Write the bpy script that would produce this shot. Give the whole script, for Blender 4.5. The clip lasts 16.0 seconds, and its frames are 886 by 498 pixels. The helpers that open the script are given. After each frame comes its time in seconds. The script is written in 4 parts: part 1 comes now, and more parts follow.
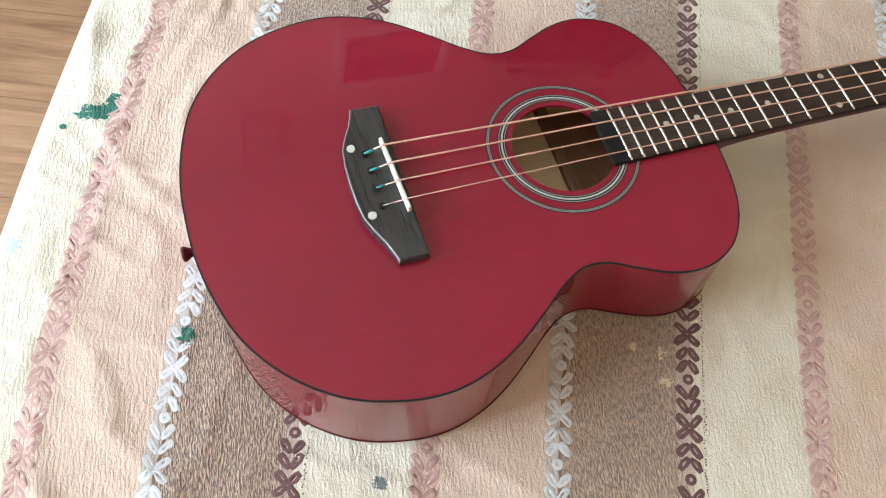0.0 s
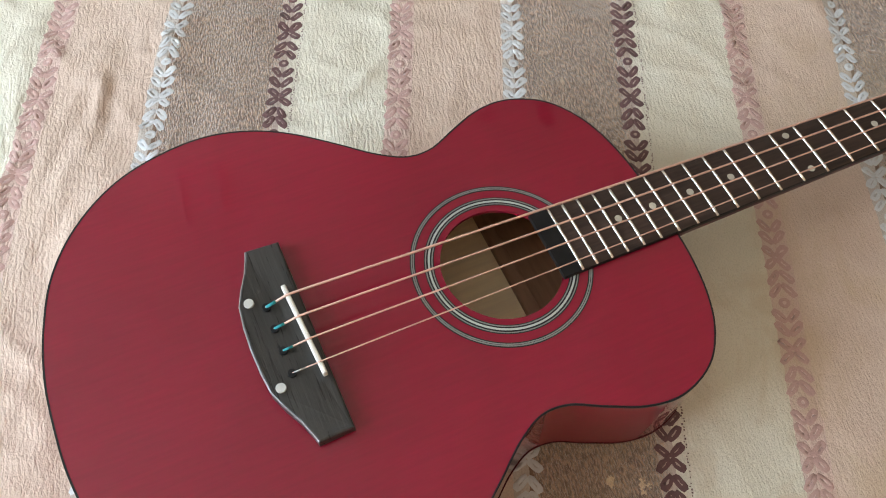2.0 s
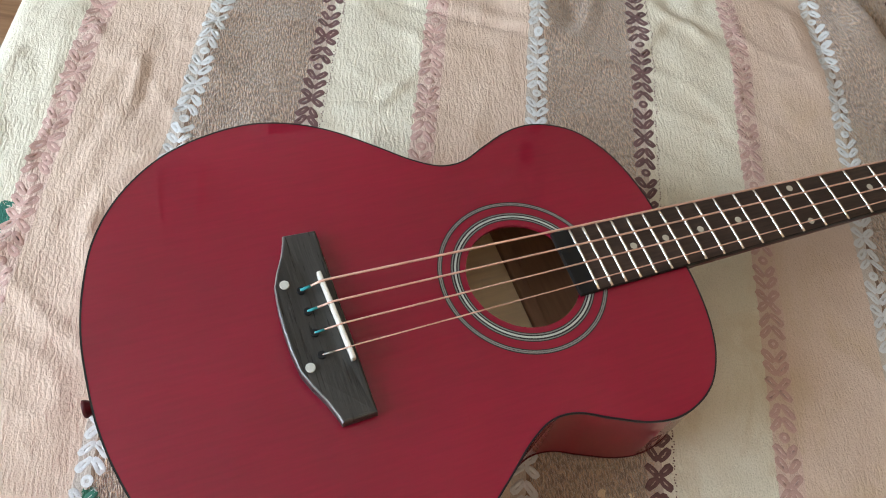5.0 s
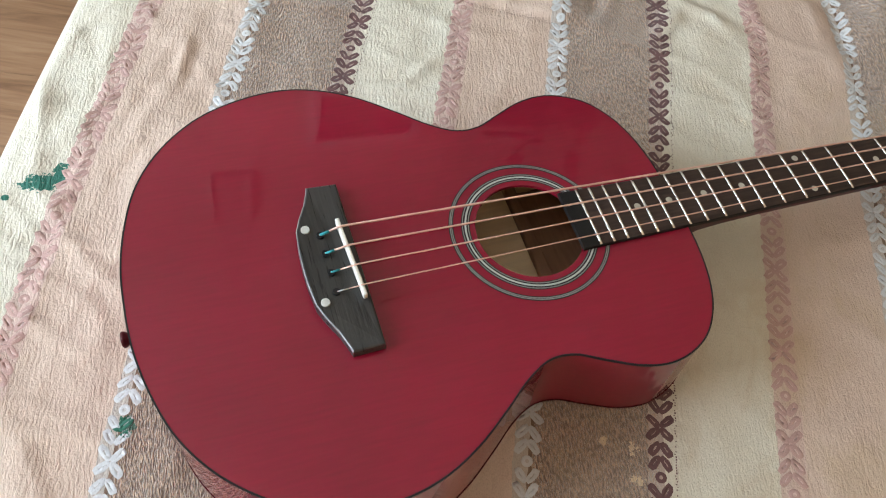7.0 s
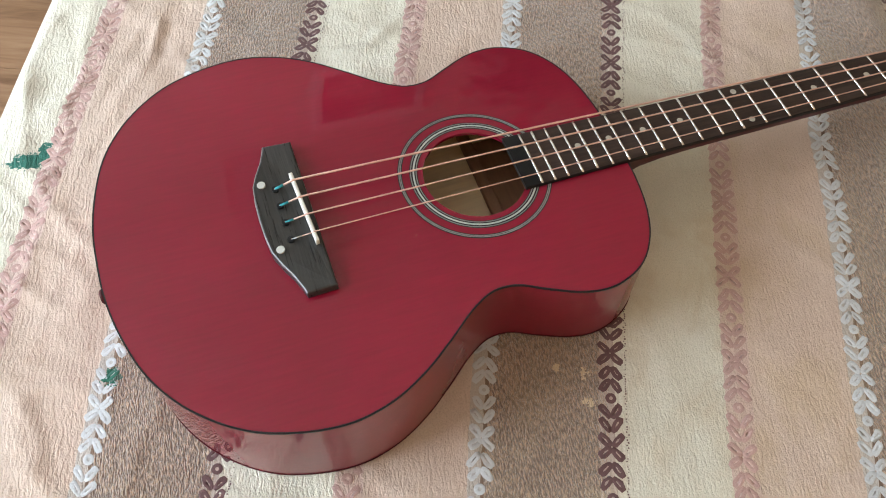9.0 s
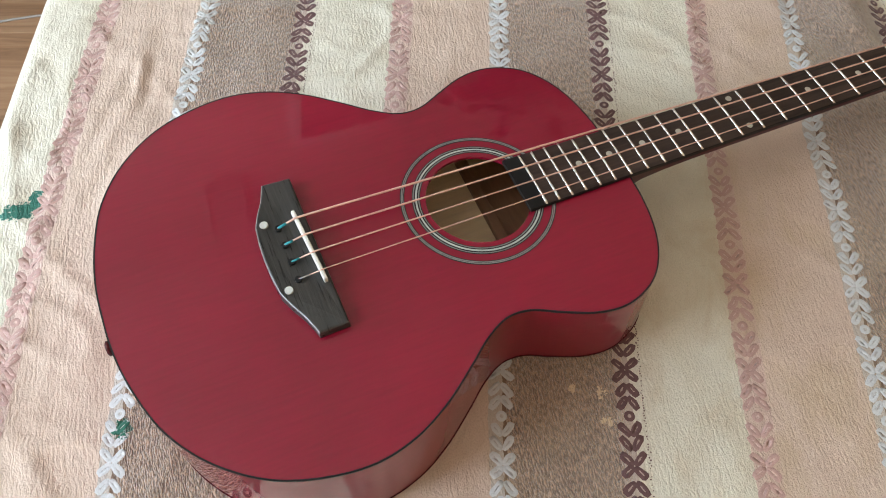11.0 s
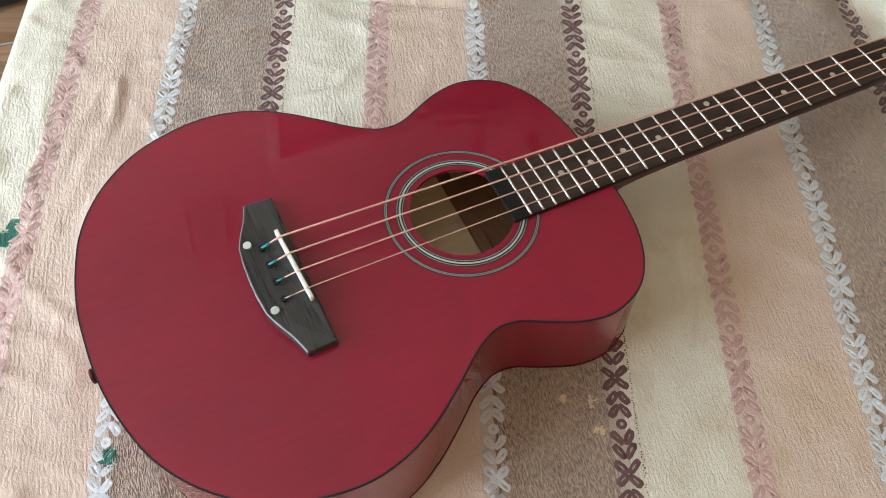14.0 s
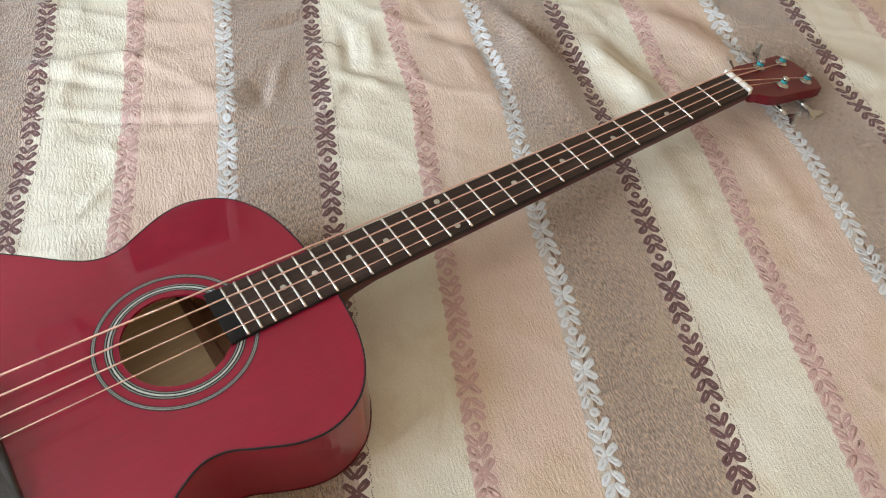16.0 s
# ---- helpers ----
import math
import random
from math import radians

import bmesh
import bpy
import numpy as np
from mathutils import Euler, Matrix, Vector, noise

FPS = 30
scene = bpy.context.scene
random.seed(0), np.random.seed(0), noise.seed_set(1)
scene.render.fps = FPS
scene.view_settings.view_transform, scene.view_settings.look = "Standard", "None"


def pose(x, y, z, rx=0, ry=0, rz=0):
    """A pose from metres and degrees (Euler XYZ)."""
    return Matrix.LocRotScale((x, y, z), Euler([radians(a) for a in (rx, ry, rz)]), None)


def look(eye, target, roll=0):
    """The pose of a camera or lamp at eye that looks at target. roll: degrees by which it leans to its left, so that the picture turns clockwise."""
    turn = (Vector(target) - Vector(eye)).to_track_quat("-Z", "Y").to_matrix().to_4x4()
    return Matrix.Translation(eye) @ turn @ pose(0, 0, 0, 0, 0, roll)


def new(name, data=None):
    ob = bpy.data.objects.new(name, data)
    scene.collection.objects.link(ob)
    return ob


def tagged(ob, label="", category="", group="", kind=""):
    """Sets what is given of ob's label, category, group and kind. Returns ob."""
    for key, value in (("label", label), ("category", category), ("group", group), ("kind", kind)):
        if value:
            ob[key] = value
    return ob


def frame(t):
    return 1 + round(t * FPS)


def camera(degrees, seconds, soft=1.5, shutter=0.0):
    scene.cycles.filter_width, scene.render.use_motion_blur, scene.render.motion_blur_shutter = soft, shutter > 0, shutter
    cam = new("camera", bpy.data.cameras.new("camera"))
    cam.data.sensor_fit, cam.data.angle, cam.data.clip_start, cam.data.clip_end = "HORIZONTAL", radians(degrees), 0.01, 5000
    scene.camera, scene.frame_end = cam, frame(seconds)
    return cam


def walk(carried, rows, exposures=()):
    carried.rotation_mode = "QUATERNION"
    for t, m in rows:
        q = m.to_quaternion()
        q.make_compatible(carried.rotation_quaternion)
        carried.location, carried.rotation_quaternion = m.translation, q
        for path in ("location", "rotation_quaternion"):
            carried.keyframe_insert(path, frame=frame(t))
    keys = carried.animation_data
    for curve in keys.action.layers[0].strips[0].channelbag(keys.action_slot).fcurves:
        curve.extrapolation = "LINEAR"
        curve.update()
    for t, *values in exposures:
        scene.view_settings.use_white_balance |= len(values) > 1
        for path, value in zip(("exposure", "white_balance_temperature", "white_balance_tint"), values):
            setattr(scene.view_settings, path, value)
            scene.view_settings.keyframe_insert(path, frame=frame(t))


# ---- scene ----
cam = camera(55.32, 16.0, soft=1.0, shutter=0.15)
ROWS = [
    (0, (-0.1005, -0.3814, 0.7188), (0.0420, -0.0268, 0.0159), 4.72),
    (0.5, (-0.0898, -0.3513, 0.7112), (0.0745, 0.0101, 0.0167), 6.55),
    (1, (-0.0056, -0.3133, 0.6818), (0.1510, 0.0766, 0.0010), 4.54),
    (1.5, (0.0130, -0.2791, 0.6602), (0.1660, 0.0958, -0.0298), 2.26),
    (2, (-0.0121, -0.2521, 0.6708), (0.1559, 0.0938, -0.0307), 1.54),
    (2.5, (-0.0204, -0.2612, 0.6693), (0.1733, 0.0765, -0.0296), 3.45),
    (3, (-0.0156, -0.2648, 0.6664), (0.1832, 0.0747, -0.0302), 4.86),
    (3.5, (-0.0289, -0.2656, 0.6585), (0.1691, 0.0761, -0.0372), 8.21),
    (4, (-0.0428, -0.2634, 0.6655), (0.1636, 0.0823, -0.0258), 11.52),
    (4.2, (-0.0513, -0.2614, 0.6710), (0.1601, 0.0878, -0.0170), 12.39),
    (6.3, (-0.0998, -0.2788, 0.6884), (0.1235, 0.0944, 0.0170), 11.97),
    (6.5, (-0.0901, -0.2962, 0.6866), (0.1240, 0.0909, 0.0200), 10.36),
    (7, (-0.0727, -0.3452, 0.6978), (0.1025, 0.0456, 0.0221), 7.35),
    (7.5, (-0.0494, -0.4009, 0.7229), (0.0991, -0.0146, 0.0383), 4.47),
    (8, (-0.0271, -0.4283, 0.7292), (0.1138, -0.0429, 0.0425), 2.24),
    (8.5, (-0.0245, -0.4259, 0.7277), (0.1171, -0.0404, 0.0412), 1.44),
    (9, (-0.0227, -0.4157, 0.7262), (0.1189, -0.0322, 0.0386), 0.60),
    (11.5, (-0.0375, -0.3836, 0.7304), (0.1298, -0.0036, 0.0466), -1.05),
    (12, (-0.0229, -0.3815, 0.7280), (0.1561, -0.0006, 0.0477), -0.66),
    (12.5, (-0.0142, -0.3757, 0.7278), (0.1669, 0.0062, 0.0485), -0.71),
    (13, (-0.0219, -0.3843, 0.7273), (0.1598, -0.0000, 0.0496), -0.83),
    (13.5, (-0.0313, -0.3823, 0.7273), (0.1504, 0.0009, 0.0489), -0.79),
    (14, (-0.0395, -0.3834, 0.7264), (0.1415, 0.0001, 0.0481), -0.81),
    (14.5, (-0.0230, -0.3956, 0.7275), (0.1490, 0.0033, 0.0557), -1.15),
    (15, (0.0509, -0.4246, 0.7235), (0.2529, -0.0170, 0.0654), 0.62),
    (15.5, (0.0982, -0.4396, 0.7113), (0.3655, -0.0448, 0.0689), 3.37),
    (16, (0.1327, -0.4443, 0.7292), (0.4108, -0.0434, 0.0953), 1.13),
]
EXPOSURES = [(0.0, 0.13), (0.5, 0.10), (1.0, -0.45), (1.5, -0.22), (2.0, -0.14), (3.0, -0.20), (4.0, -0.20), (6.5, -0.32), (7.0, -0.20), (7.5, -0.02), (8.0, -0.06), (9.0, -0.08), (11.5, -0.15), (12.0, -0.22), (12.5, -0.18), (14.0, -0.15), (14.5, -0.10), (15.0, -0.27), (15.5, 0.06), (16.0, 0.12)]
walk(cam, [(t, look(eye, target, roll)) for t, eye, target, roll in ROWS], EXPOSURES)

# ---- world and light: daylight through one window of a small white room, plus an added warm fill ----
world = bpy.data.worlds.new("daylight")
scene.world = world
world.use_nodes = True
wn = world.node_tree
sky = wn.nodes.new("ShaderNodeTexSky")
sky.sky_type, sky.sun_disc, sky.sun_elevation, sky.sun_rotation = "NISHITA", False, radians(35), radians(250)
wn.links.new(sky.outputs[0], wn.nodes["Background"].inputs[0])
wn.nodes["Background"].inputs[1].default_value = 0.10

FLOOR_Z, CEIL_Z = -0.45, 2.10
ROOM_X0, ROOM_X1, ROOM_Y0, ROOM_Y1 = -2.0, 2.3, -1.40, 1.45
WIN_Y0, WIN_Y1, WIN_Z0, WIN_Z1 = -0.45, 1.18, 0.35, 1.85

lamp = bpy.data.lights.new("window_daylight", "AREA")
lamp.shape, lamp.size, lamp.size_y = "RECTANGLE", WIN_Y1 - WIN_Y0 - 0.1, WIN_Z1 - WIN_Z0 - 0.1
lamp.energy, lamp.color = 97.0, (0.697, 0.850, 1.0)
lamp_ob = new("window_daylight", lamp)
lamp_ob.matrix_world = look((ROOM_X0 - 0.03, (WIN_Y0 + WIN_Y1) / 2, (WIN_Z0 + WIN_Z1) / 2), (0.2, 0.35, 0.3))

# warm fill lamp added behind the camera, in an unseen window opening
WIN2_X0, WIN2_X1, WIN2_Z0, WIN2_Z1 = -0.15, 1.15, 0.95, 1.95
lamp2 = bpy.data.lights.new("rear_warm_fill", "AREA")
lamp2.shape, lamp2.size, lamp2.size_y = "RECTANGLE", WIN2_X1 - WIN2_X0 - 0.1, WIN2_Z1 - WIN2_Z0 - 0.1
lamp2.energy, lamp2.color = 1.4, (1.0, 0.60, 0.30)
lamp2_ob = new("rear_warm_fill", lamp2)
lamp2_ob.matrix_world = look(((WIN2_X0 + WIN2_X1) / 2, ROOM_Y0 - 0.03, (WIN2_Z0 + WIN2_Z1) / 2), (0.3, 0.0, 0.1))


# ---- materials ----
def mat(name):
    m = bpy.data.materials.new(name)
    m.use_nodes = True
    return m, m.node_tree, m.node_tree.nodes["Principled BSDF"]


def node(nt, kind, **values):
    n = nt.nodes.new(kind)
    for key, value in values.items():
        n.inputs[key.replace("_", " ")].default_value = value
    return n


def ramp(nt, source, stops, mode="LINEAR"):
    r = nt.nodes.new("ShaderNodeValToRGB")
    r.color_ramp.interpolation = mode
    e = r.color_ramp.elements
    while len(e) < len(stops):
        e.new(0.5)
    for k, (p, c) in enumerate(stops):
        e[k].position, e[k].color = p, (*c, 1)
    nt.links.new(source, r.inputs[0])
    return r.outputs[0]


def maths(nt, op, a, b=None, c=None):
    m = nt.nodes.new("ShaderNodeMath")
    m.operation = op
    for k, v in enumerate((a, b, c)):
        if v is None:
            continue
        if isinstance(v, (int, float)):
            m.inputs[k].default_value = v
        else:
            nt.links.new(v, m.inputs[k])
    return m.outputs[0]


def mix(nt, fac, a, b, blend="MIX"):
    m = nt.nodes.new("ShaderNodeMix")
    m.data_type, m.blend_type = "RGBA", blend
    for k, v in ((0, fac), (6, a), (7, b)):
        if isinstance(v, (int, float)):
            m.inputs[k].default_value = v
        elif isinstance(v, tuple):
            m.inputs[k].default_value = (*v, 1)
        else:
            nt.links.new(v, m.inputs[k])
    return m.outputs[2]


def noise_tex(nt, vector, scale, detail=3.0, rough=0.55, stretch=None, distortion=0.0):
    if stretch:
        mp = nt.nodes.new("ShaderNodeMapping")
        mp.inputs["Scale"].default_value = stretch
        nt.links.new(vector, mp.inputs[0])
        vector = mp.outputs[0]
    n = node(nt, "ShaderNodeTexNoise", Scale=scale, Detail=detail, Roughness=rough, Distortion=distortion)
    nt.links.new(vector, n.inputs["Vector"])
    return n.outputs["Fac"]


def bump(nt, bsdf, height, distance, strength=1.0, under=None):
    b = node(nt, "ShaderNodeBump", Strength=strength, Distance=distance)
    nt.links.new(height, b.inputs["Height"])
    if under:
        nt.links.new(under, b.inputs["Normal"])
    nt.links.new(b.outputs[0], bsdf.inputs["Normal"])
    return b.outputs[0]


def coords(nt, kind="Object"):
    return nt.nodes.new("ShaderNodeTexCoord").outputs[kind]


def simple(name, colour, rough=0.5, metal=0.0, vary=0.15, scale=60.0, coat=0.0, relief=0.0, stretch=None, gloss=0.5):
    """A plain surface with two scales of colour variation and a fine relief."""
    m, nt, bs = mat(name)
    co = coords(nt)
    fine = noise_tex(nt, co, scale, 4.0, 0.6, stretch)
    broad = noise_tex(nt, co, scale * 0.13, 2.0, 0.5, stretch)
    f = maths(nt, "ADD", maths(nt, "MULTIPLY", fine, 0.5), maths(nt, "MULTIPLY", broad, 0.5))
    dark = tuple(c * (1 - vary) for c in colour)
    light = tuple(min(1.0, c * (1 + vary)) for c in colour)
    nt.links.new(ramp(nt, f, [(0.35, dark), (0.65, light)]), bs.inputs["Base Color"])
    nt.links.new(maths(nt, "MULTIPLY_ADD", fine, 0.2, rough - 0.1), bs.inputs["Roughness"])
    bs.inputs["Metallic"].default_value = metal
    bs.inputs["Coat Weight"].default_value = coat
    bs.inputs["Specular IOR Level"].default_value = gloss
    bs.inputs["Coat Roughness"].default_value = 0.06
    if relief:
        bump(nt, bs, fine, relief)
    return m


def lacquer(name, colour, vary, coat=1.0):
    """Transparent red gloss lacquer over fine straight wood grain."""
    m, nt, bs = mat(name)
    co = coords(nt)
    grain = noise_tex(nt, co, 40.0, 5.0, 0.6, (0.6, 9.0, 6.0))
    blotch = noise_tex(nt, co, 5.0, 3.0, 0.5)
    f = maths(nt, "ADD", maths(nt, "MULTIPLY", grain, 0.35), maths(nt, "MULTIPLY", blotch, 0.65))
    nt.links.new(ramp(nt, f, [(0.3, tuple(c * (1 - vary) for c in colour)), (0.7, tuple(c * (1 + vary) for c in colour))]), bs.inputs["Base Color"])
    bs.inputs["Roughness"].default_value = 0.5
    bs.inputs["Specular IOR Level"].default_value = 0.15
    bs.inputs["Coat Weight"].default_value = coat
    bs.inputs["Coat IOR"].default_value = 1.51
    smear = noise_tex(nt, co, 9.0, 4.0, 0.6)
    nt.links.new(maths(nt, "MULTIPLY_ADD", smear, 0.034, 0.0), bs.inputs["Coat Roughness"])
    b = node(nt, "ShaderNodeBump", Strength=0.12, Distance=0.0006)
    nt.links.new(noise_tex(nt, co, 16.0, 2.0, 0.5), b.inputs["Height"])
    nt.links.new(b.outputs[0], bs.inputs["Coat Normal"])
    return m


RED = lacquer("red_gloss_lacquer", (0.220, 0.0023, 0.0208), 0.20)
# same lacquer as the top, darkened for the shade on the sides
RED_SIDE_SHADED = lacquer("red_gloss_lacquer_shaded_sides", (0.195, 0.0020, 0.0175), 0.20, 0.95)
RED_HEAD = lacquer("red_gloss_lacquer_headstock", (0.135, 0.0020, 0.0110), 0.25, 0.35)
# shade painted into neck and back edge; also the maroon strap button
RED_SHADE_MAROON = lacquer("red_gloss_lacquer_shade_maroon", (0.060, 0.0015, 0.0042), 0.2, 0.30)
BLACK = simple("black_binding", (0.012, 0.012, 0.013), 0.55, vary=0.2, gloss=0.25)
INNER_WOOD = simple("bare_inner_wood", (0.93, 0.70, 0.45), 0.75, vary=0.12, scale=30, stretch=(0.5, 8, 8), relief=0.0003)
BRACE_WOOD = simple("brace_wood", (0.32, 0.17, 0.10), 0.7, vary=0.2, scale=40, stretch=(6, 0.6, 6))
EBONY = simple("dark_fretboard_wood", (0.046, 0.029, 0.023), 0.5, vary=0.5, scale=60, stretch=(0.35, 7, 3), relief=0.0002, gloss=0.22)
BRIDGE_WOOD = simple("dark_bridge_wood", (0.036, 0.035, 0.034), 0.30, vary=0.45, scale=70, stretch=(7, 0.35, 3), relief=0.0002)
BLACK_END = simple("black_stained_wood", (0.013, 0.012, 0.012), 0.55, vary=0.3, gloss=0.18)
BONE = simple("white_bone", (0.74, 0.71, 0.64), 0.4, vary=0.06)
PEARL = simple("pearl_inlay", (0.52, 0.52, 0.48), 0.35, vary=0.14, scale=400)
DOT = simple("dot_inlay", (0.46, 0.42, 0.34), 0.35, vary=0.14, scale=400)
RING_GREY = simple("grey_inlay_ring", (0.21, 0.215, 0.20), 0.4, vary=0.1)
RING_LIGHT = simple("pale_inlay_ring", (0.46, 0.49, 0.455), 0.4, vary=0.08)
FRET = simple("nickel_fret_wire", (0.78, 0.77, 0.74), 0.26, 1.0, vary=0.06)
CHROME = simple("chrome", (0.50, 0.50, 0.48), 0.28, 1.0, vary=0.08)
SILK = simple("teal_silk_wrap", (0.02, 0.27, 0.30), 0.7, vary=0.3, scale=900)
STEEL = simple("plain_steel", (0.55, 0.55, 0.54), 0.3, 1.0, vary=0.1)


def bronze_wire():
    m, nt, bs = mat("bronze_wound_wire")
    co = coords(nt)
    w = node(nt, "ShaderNodeTexWave", Scale=500.0, Distortion=0.0)
    w.bands_direction = "X"
    nt.links.new(co, w.inputs["Vector"])
    tone = noise_tex(nt, co, 25.0, 2.0, 0.5)
    nt.links.new(ramp(nt, tone, [(0.3, (0.70, 0.45, 0.37)), (0.7, (0.88, 0.60, 0.51))]), bs.inputs["Base Color"])
    bs.inputs["Metallic"].default_value, bs.inputs["Roughness"].default_value = 0.75, 0.36
    bump(nt, bs, w.outputs["Fac"], 0.0002, 0.5)
    return m


BRONZE = bronze_wire()

PERIOD, CHAIN_1 = 0.34604, -0.2890  # width of one repeat of the stripes, first pink chain


def blanket_cloth():
    """Woven cotton in stripes of peach, brown and cream, crinkled by washing, with paint stains."""
    m, nt, bs = mat("striped_cotton_cloth")
    uv = nt.nodes.new("ShaderNodeUVMap")
    uv.uv_map = "cloth"
    sep = nt.nodes.new("ShaderNodeSeparateXYZ")
    nt.links.new(uv.outputs[0], sep.inputs[0])
    u, v = sep.outputs[0], sep.outputs[1]
    wob = noise_tex(nt, uv.outputs[0], 35.0, 3.0, 0.6)
    uw = maths(nt, "ADD", u, maths(nt, "MULTIPLY_ADD", wob, 0.006, -0.003))
    f = maths(nt, "FRACT", maths(nt, "MULTIPLY_ADD", uw, 1 / PERIOD, -CHAIN_1 / PERIOD + 10.0))
    peach, brown, cream = (0.652, 0.494, 0.400), (0.172, 0.094, 0.057), (0.725, 0.683, 0.565)
    stops = [(0.0, (0.64, 0.46, 0.40)), (0.036, peach), (0.300, (0.52, 0.46, 0.41)), (0.333, brown), (0.634, (0.50, 0.40, 0.34)), (0.672, cream), (0.966, (0.66, 0.49, 0.43))]
    base = ramp(nt, f, stops, "CONSTANT")
    # threads, crinkles and fading
    def ridges(vector, scale, bend, fine, across):
        """Short wandering ridges along v, broken where the cloth lies flatter."""
        squeeze = nt.nodes.new("ShaderNodeMapping")
        squeeze.inputs["Scale"].default_value = (1.0, across, 1.0)
        nt.links.new(vector, squeeze.inputs[0])
        w = node(nt, "ShaderNodeTexWave", Scale=scale, Distortion=bend, Detail=2.5)
        w.inputs["Detail Scale"].default_value, w.inputs["Detail Roughness"].default_value = fine, 0.6
        w.bands_direction = "X"
        nt.links.new(squeeze.outputs[0], w.inputs["Vector"])
        gaps = ramp(nt, noise_tex(nt, vector, scale * 1.9, 2.0, 0.5), [(0.34, (0.15, 0.15, 0.15)), (0.60, (1, 1, 1))])
        return maths(nt, "MULTIPLY", w.outputs["Fac"], gaps)

    lean = nt.nodes.new("ShaderNodeMapping")
    lean.inputs["Rotation"].default_value = (0, 0, radians(-8))
    nt.links.new(uv.outputs[0], lean.inputs[0])
    crink = ridges(lean.outputs[0], 70.0, 9.0, 1.5, 0.55)
    pucker = noise_tex(nt, lean.outputs[0], 125.0, 3.0, 0.62, (1.6, 0.85, 1.0), 0.7)
    diag = nt.nodes.new("ShaderNodeMapping")
    diag.inputs["Rotation"].default_value = (0, 0, radians(-14))
    nt.links.new(uv.outputs[0], diag.inputs[0])
    slub = noise_tex(nt, diag.outputs[0], 640.0, 2.0, 0.5, (1.0, 0.28, 1.0), 0.35)
    ridge = ramp(nt, slub, [(0.36, (0, 0, 0)), (0.66, (1, 1, 1))])
    broad = noise_tex(nt, uv.outputs[0], 5.0, 4.0, 0.6)
    thread = noise_tex(nt, uv.outputs[0], 560.0, 3.0, 0.6, (1.6, 1.0, 1.0))
    base = mix(nt, maths(nt, "MULTIPLY", broad, 0.22), base, (0.72, 0.64, 0.55), "MIX")
    base = mix(nt, 0.55, base, ramp(nt, broad, [(0.30, (0.78, 0.76, 0.74)), (0.65, (1, 1, 1))]), "MULTIPLY")
    base = mix(nt, 0.6, base, ramp(nt, thread, [(0.25, (0.66, 0.64, 0.62)), (0.55, (1, 1, 1))]), "MULTIPLY")
    # light weft showing through the brown ground, with raking light painted on its ridges
    in_brown = maths(nt, "MULTIPLY", maths(nt, "GREATER_THAN", f, 0.345), maths(nt, "LESS_THAN", f, 0.66))
    base = mix(nt, maths(nt, "MULTIPLY", in_brown, ramp(nt, ridge, [(0.25, (0, 0, 0)), (0.85, (1, 1, 1))])), base, (0.53, 0.365, 0.255))
    # old tea-coloured marks
    mark = noise_tex(nt, uv.outputs[0], 9.0, 4.0, 0.65, (1.5, 0.9, 1.0), 0.5)
    mark = ramp(nt, mark, [(0.50, (0, 0, 0)), (0.64, (0.42, 0.42, 0.42)), (0.74, (0.26, 0.26, 0.26))])
    used = nt.nodes.new("ShaderNodeMapRange")
    for key, value in (("From Min", 0.10), ("From Max", 0.40), ("To Min", 0.15), ("To Max", 1.0)):
        used.inputs[key].default_value = value
    nt.links.new(maths(nt, "SUBTRACT", u, maths(nt, "MULTIPLY", v, 0.4)), used.inputs["Value"])
    base = mix(nt, maths(nt, "MULTIPLY", mark, used.outputs[0]), base, (0.50, 0.37, 0.23))
    # shapes of dried paint and worn spots
    edge = noise_tex(nt, uv.outputs[0], 190.0, 4.0, 0.7)

    def spot(cu, cv, ru, rv, colour, base, ragged=1.3, tilt=0.0):
        du, dv = maths(nt, "SUBTRACT", u, cu), maths(nt, "SUBTRACT", v, cv)
        dv = maths(nt, "ADD", dv, maths(nt, "MULTIPLY", du, tilt))
        du, dv = maths(nt, "MULTIPLY", du, 1 / ru), maths(nt, "MULTIPLY", dv, 1 / rv)
        r = maths(nt, "ADD", maths(nt, "MULTIPLY", du, du), maths(nt, "MULTIPLY", dv, dv))
        r = maths(nt, "ADD", r, maths(nt, "MULTIPLY_ADD", edge, ragged * 4, -ragged * 2))
        return mix(nt, maths(nt, "LESS_THAN", r, 0.8), base, colour)

    green, blue, pale = (0.040, 0.165, 0.125), (0.46, 0.58, 0.63), (0.78, 0.62, 0.42)
    base = spot(-0.314, 0.114, 0.021, 0.012, green, base, 1.35, -0.25)
    base = spot(-0.303, 0.127, 0.008, 0.015, green, base, 1.3)
    base = spot(-0.342, 0.0906, 0.004, 0.004, green, base, 0.6)
    base = spot(-0.1696, -0.1182, 0.009, 0.010, (0.02, 0.10, 0.06), base, 1.4)
    base = spot(-0.3558, -0.0467, 0.011, 0.010, blue, base, 1.6)
    base = spot(0.0206, -0.2283, 0.007, 0.006, (0.14, 0.16, 0.16), base, 1.0)
    base = spot(0.2378, -0.077, 0.003, 0.005, pale, base, 2.1)
    base = spot(0.2645, -0.0804, 0.0045, 0.006, pale, base, 2.4)
    base = spot(0.2673, -0.1087, 0.006, 0.004, pale, base, 2.6)
    nt.links.new(base, bs.inputs["Base Color"])
    nt.links.new(maths(nt, "MULTIPLY_ADD", in_brown, -0.25, 0.92), bs.inputs["Roughness"])
    nt.links.new(maths(nt, "MULTIPLY_ADD", in_brown, 0.20, 0.15), bs.inputs["Specular IOR Level"])
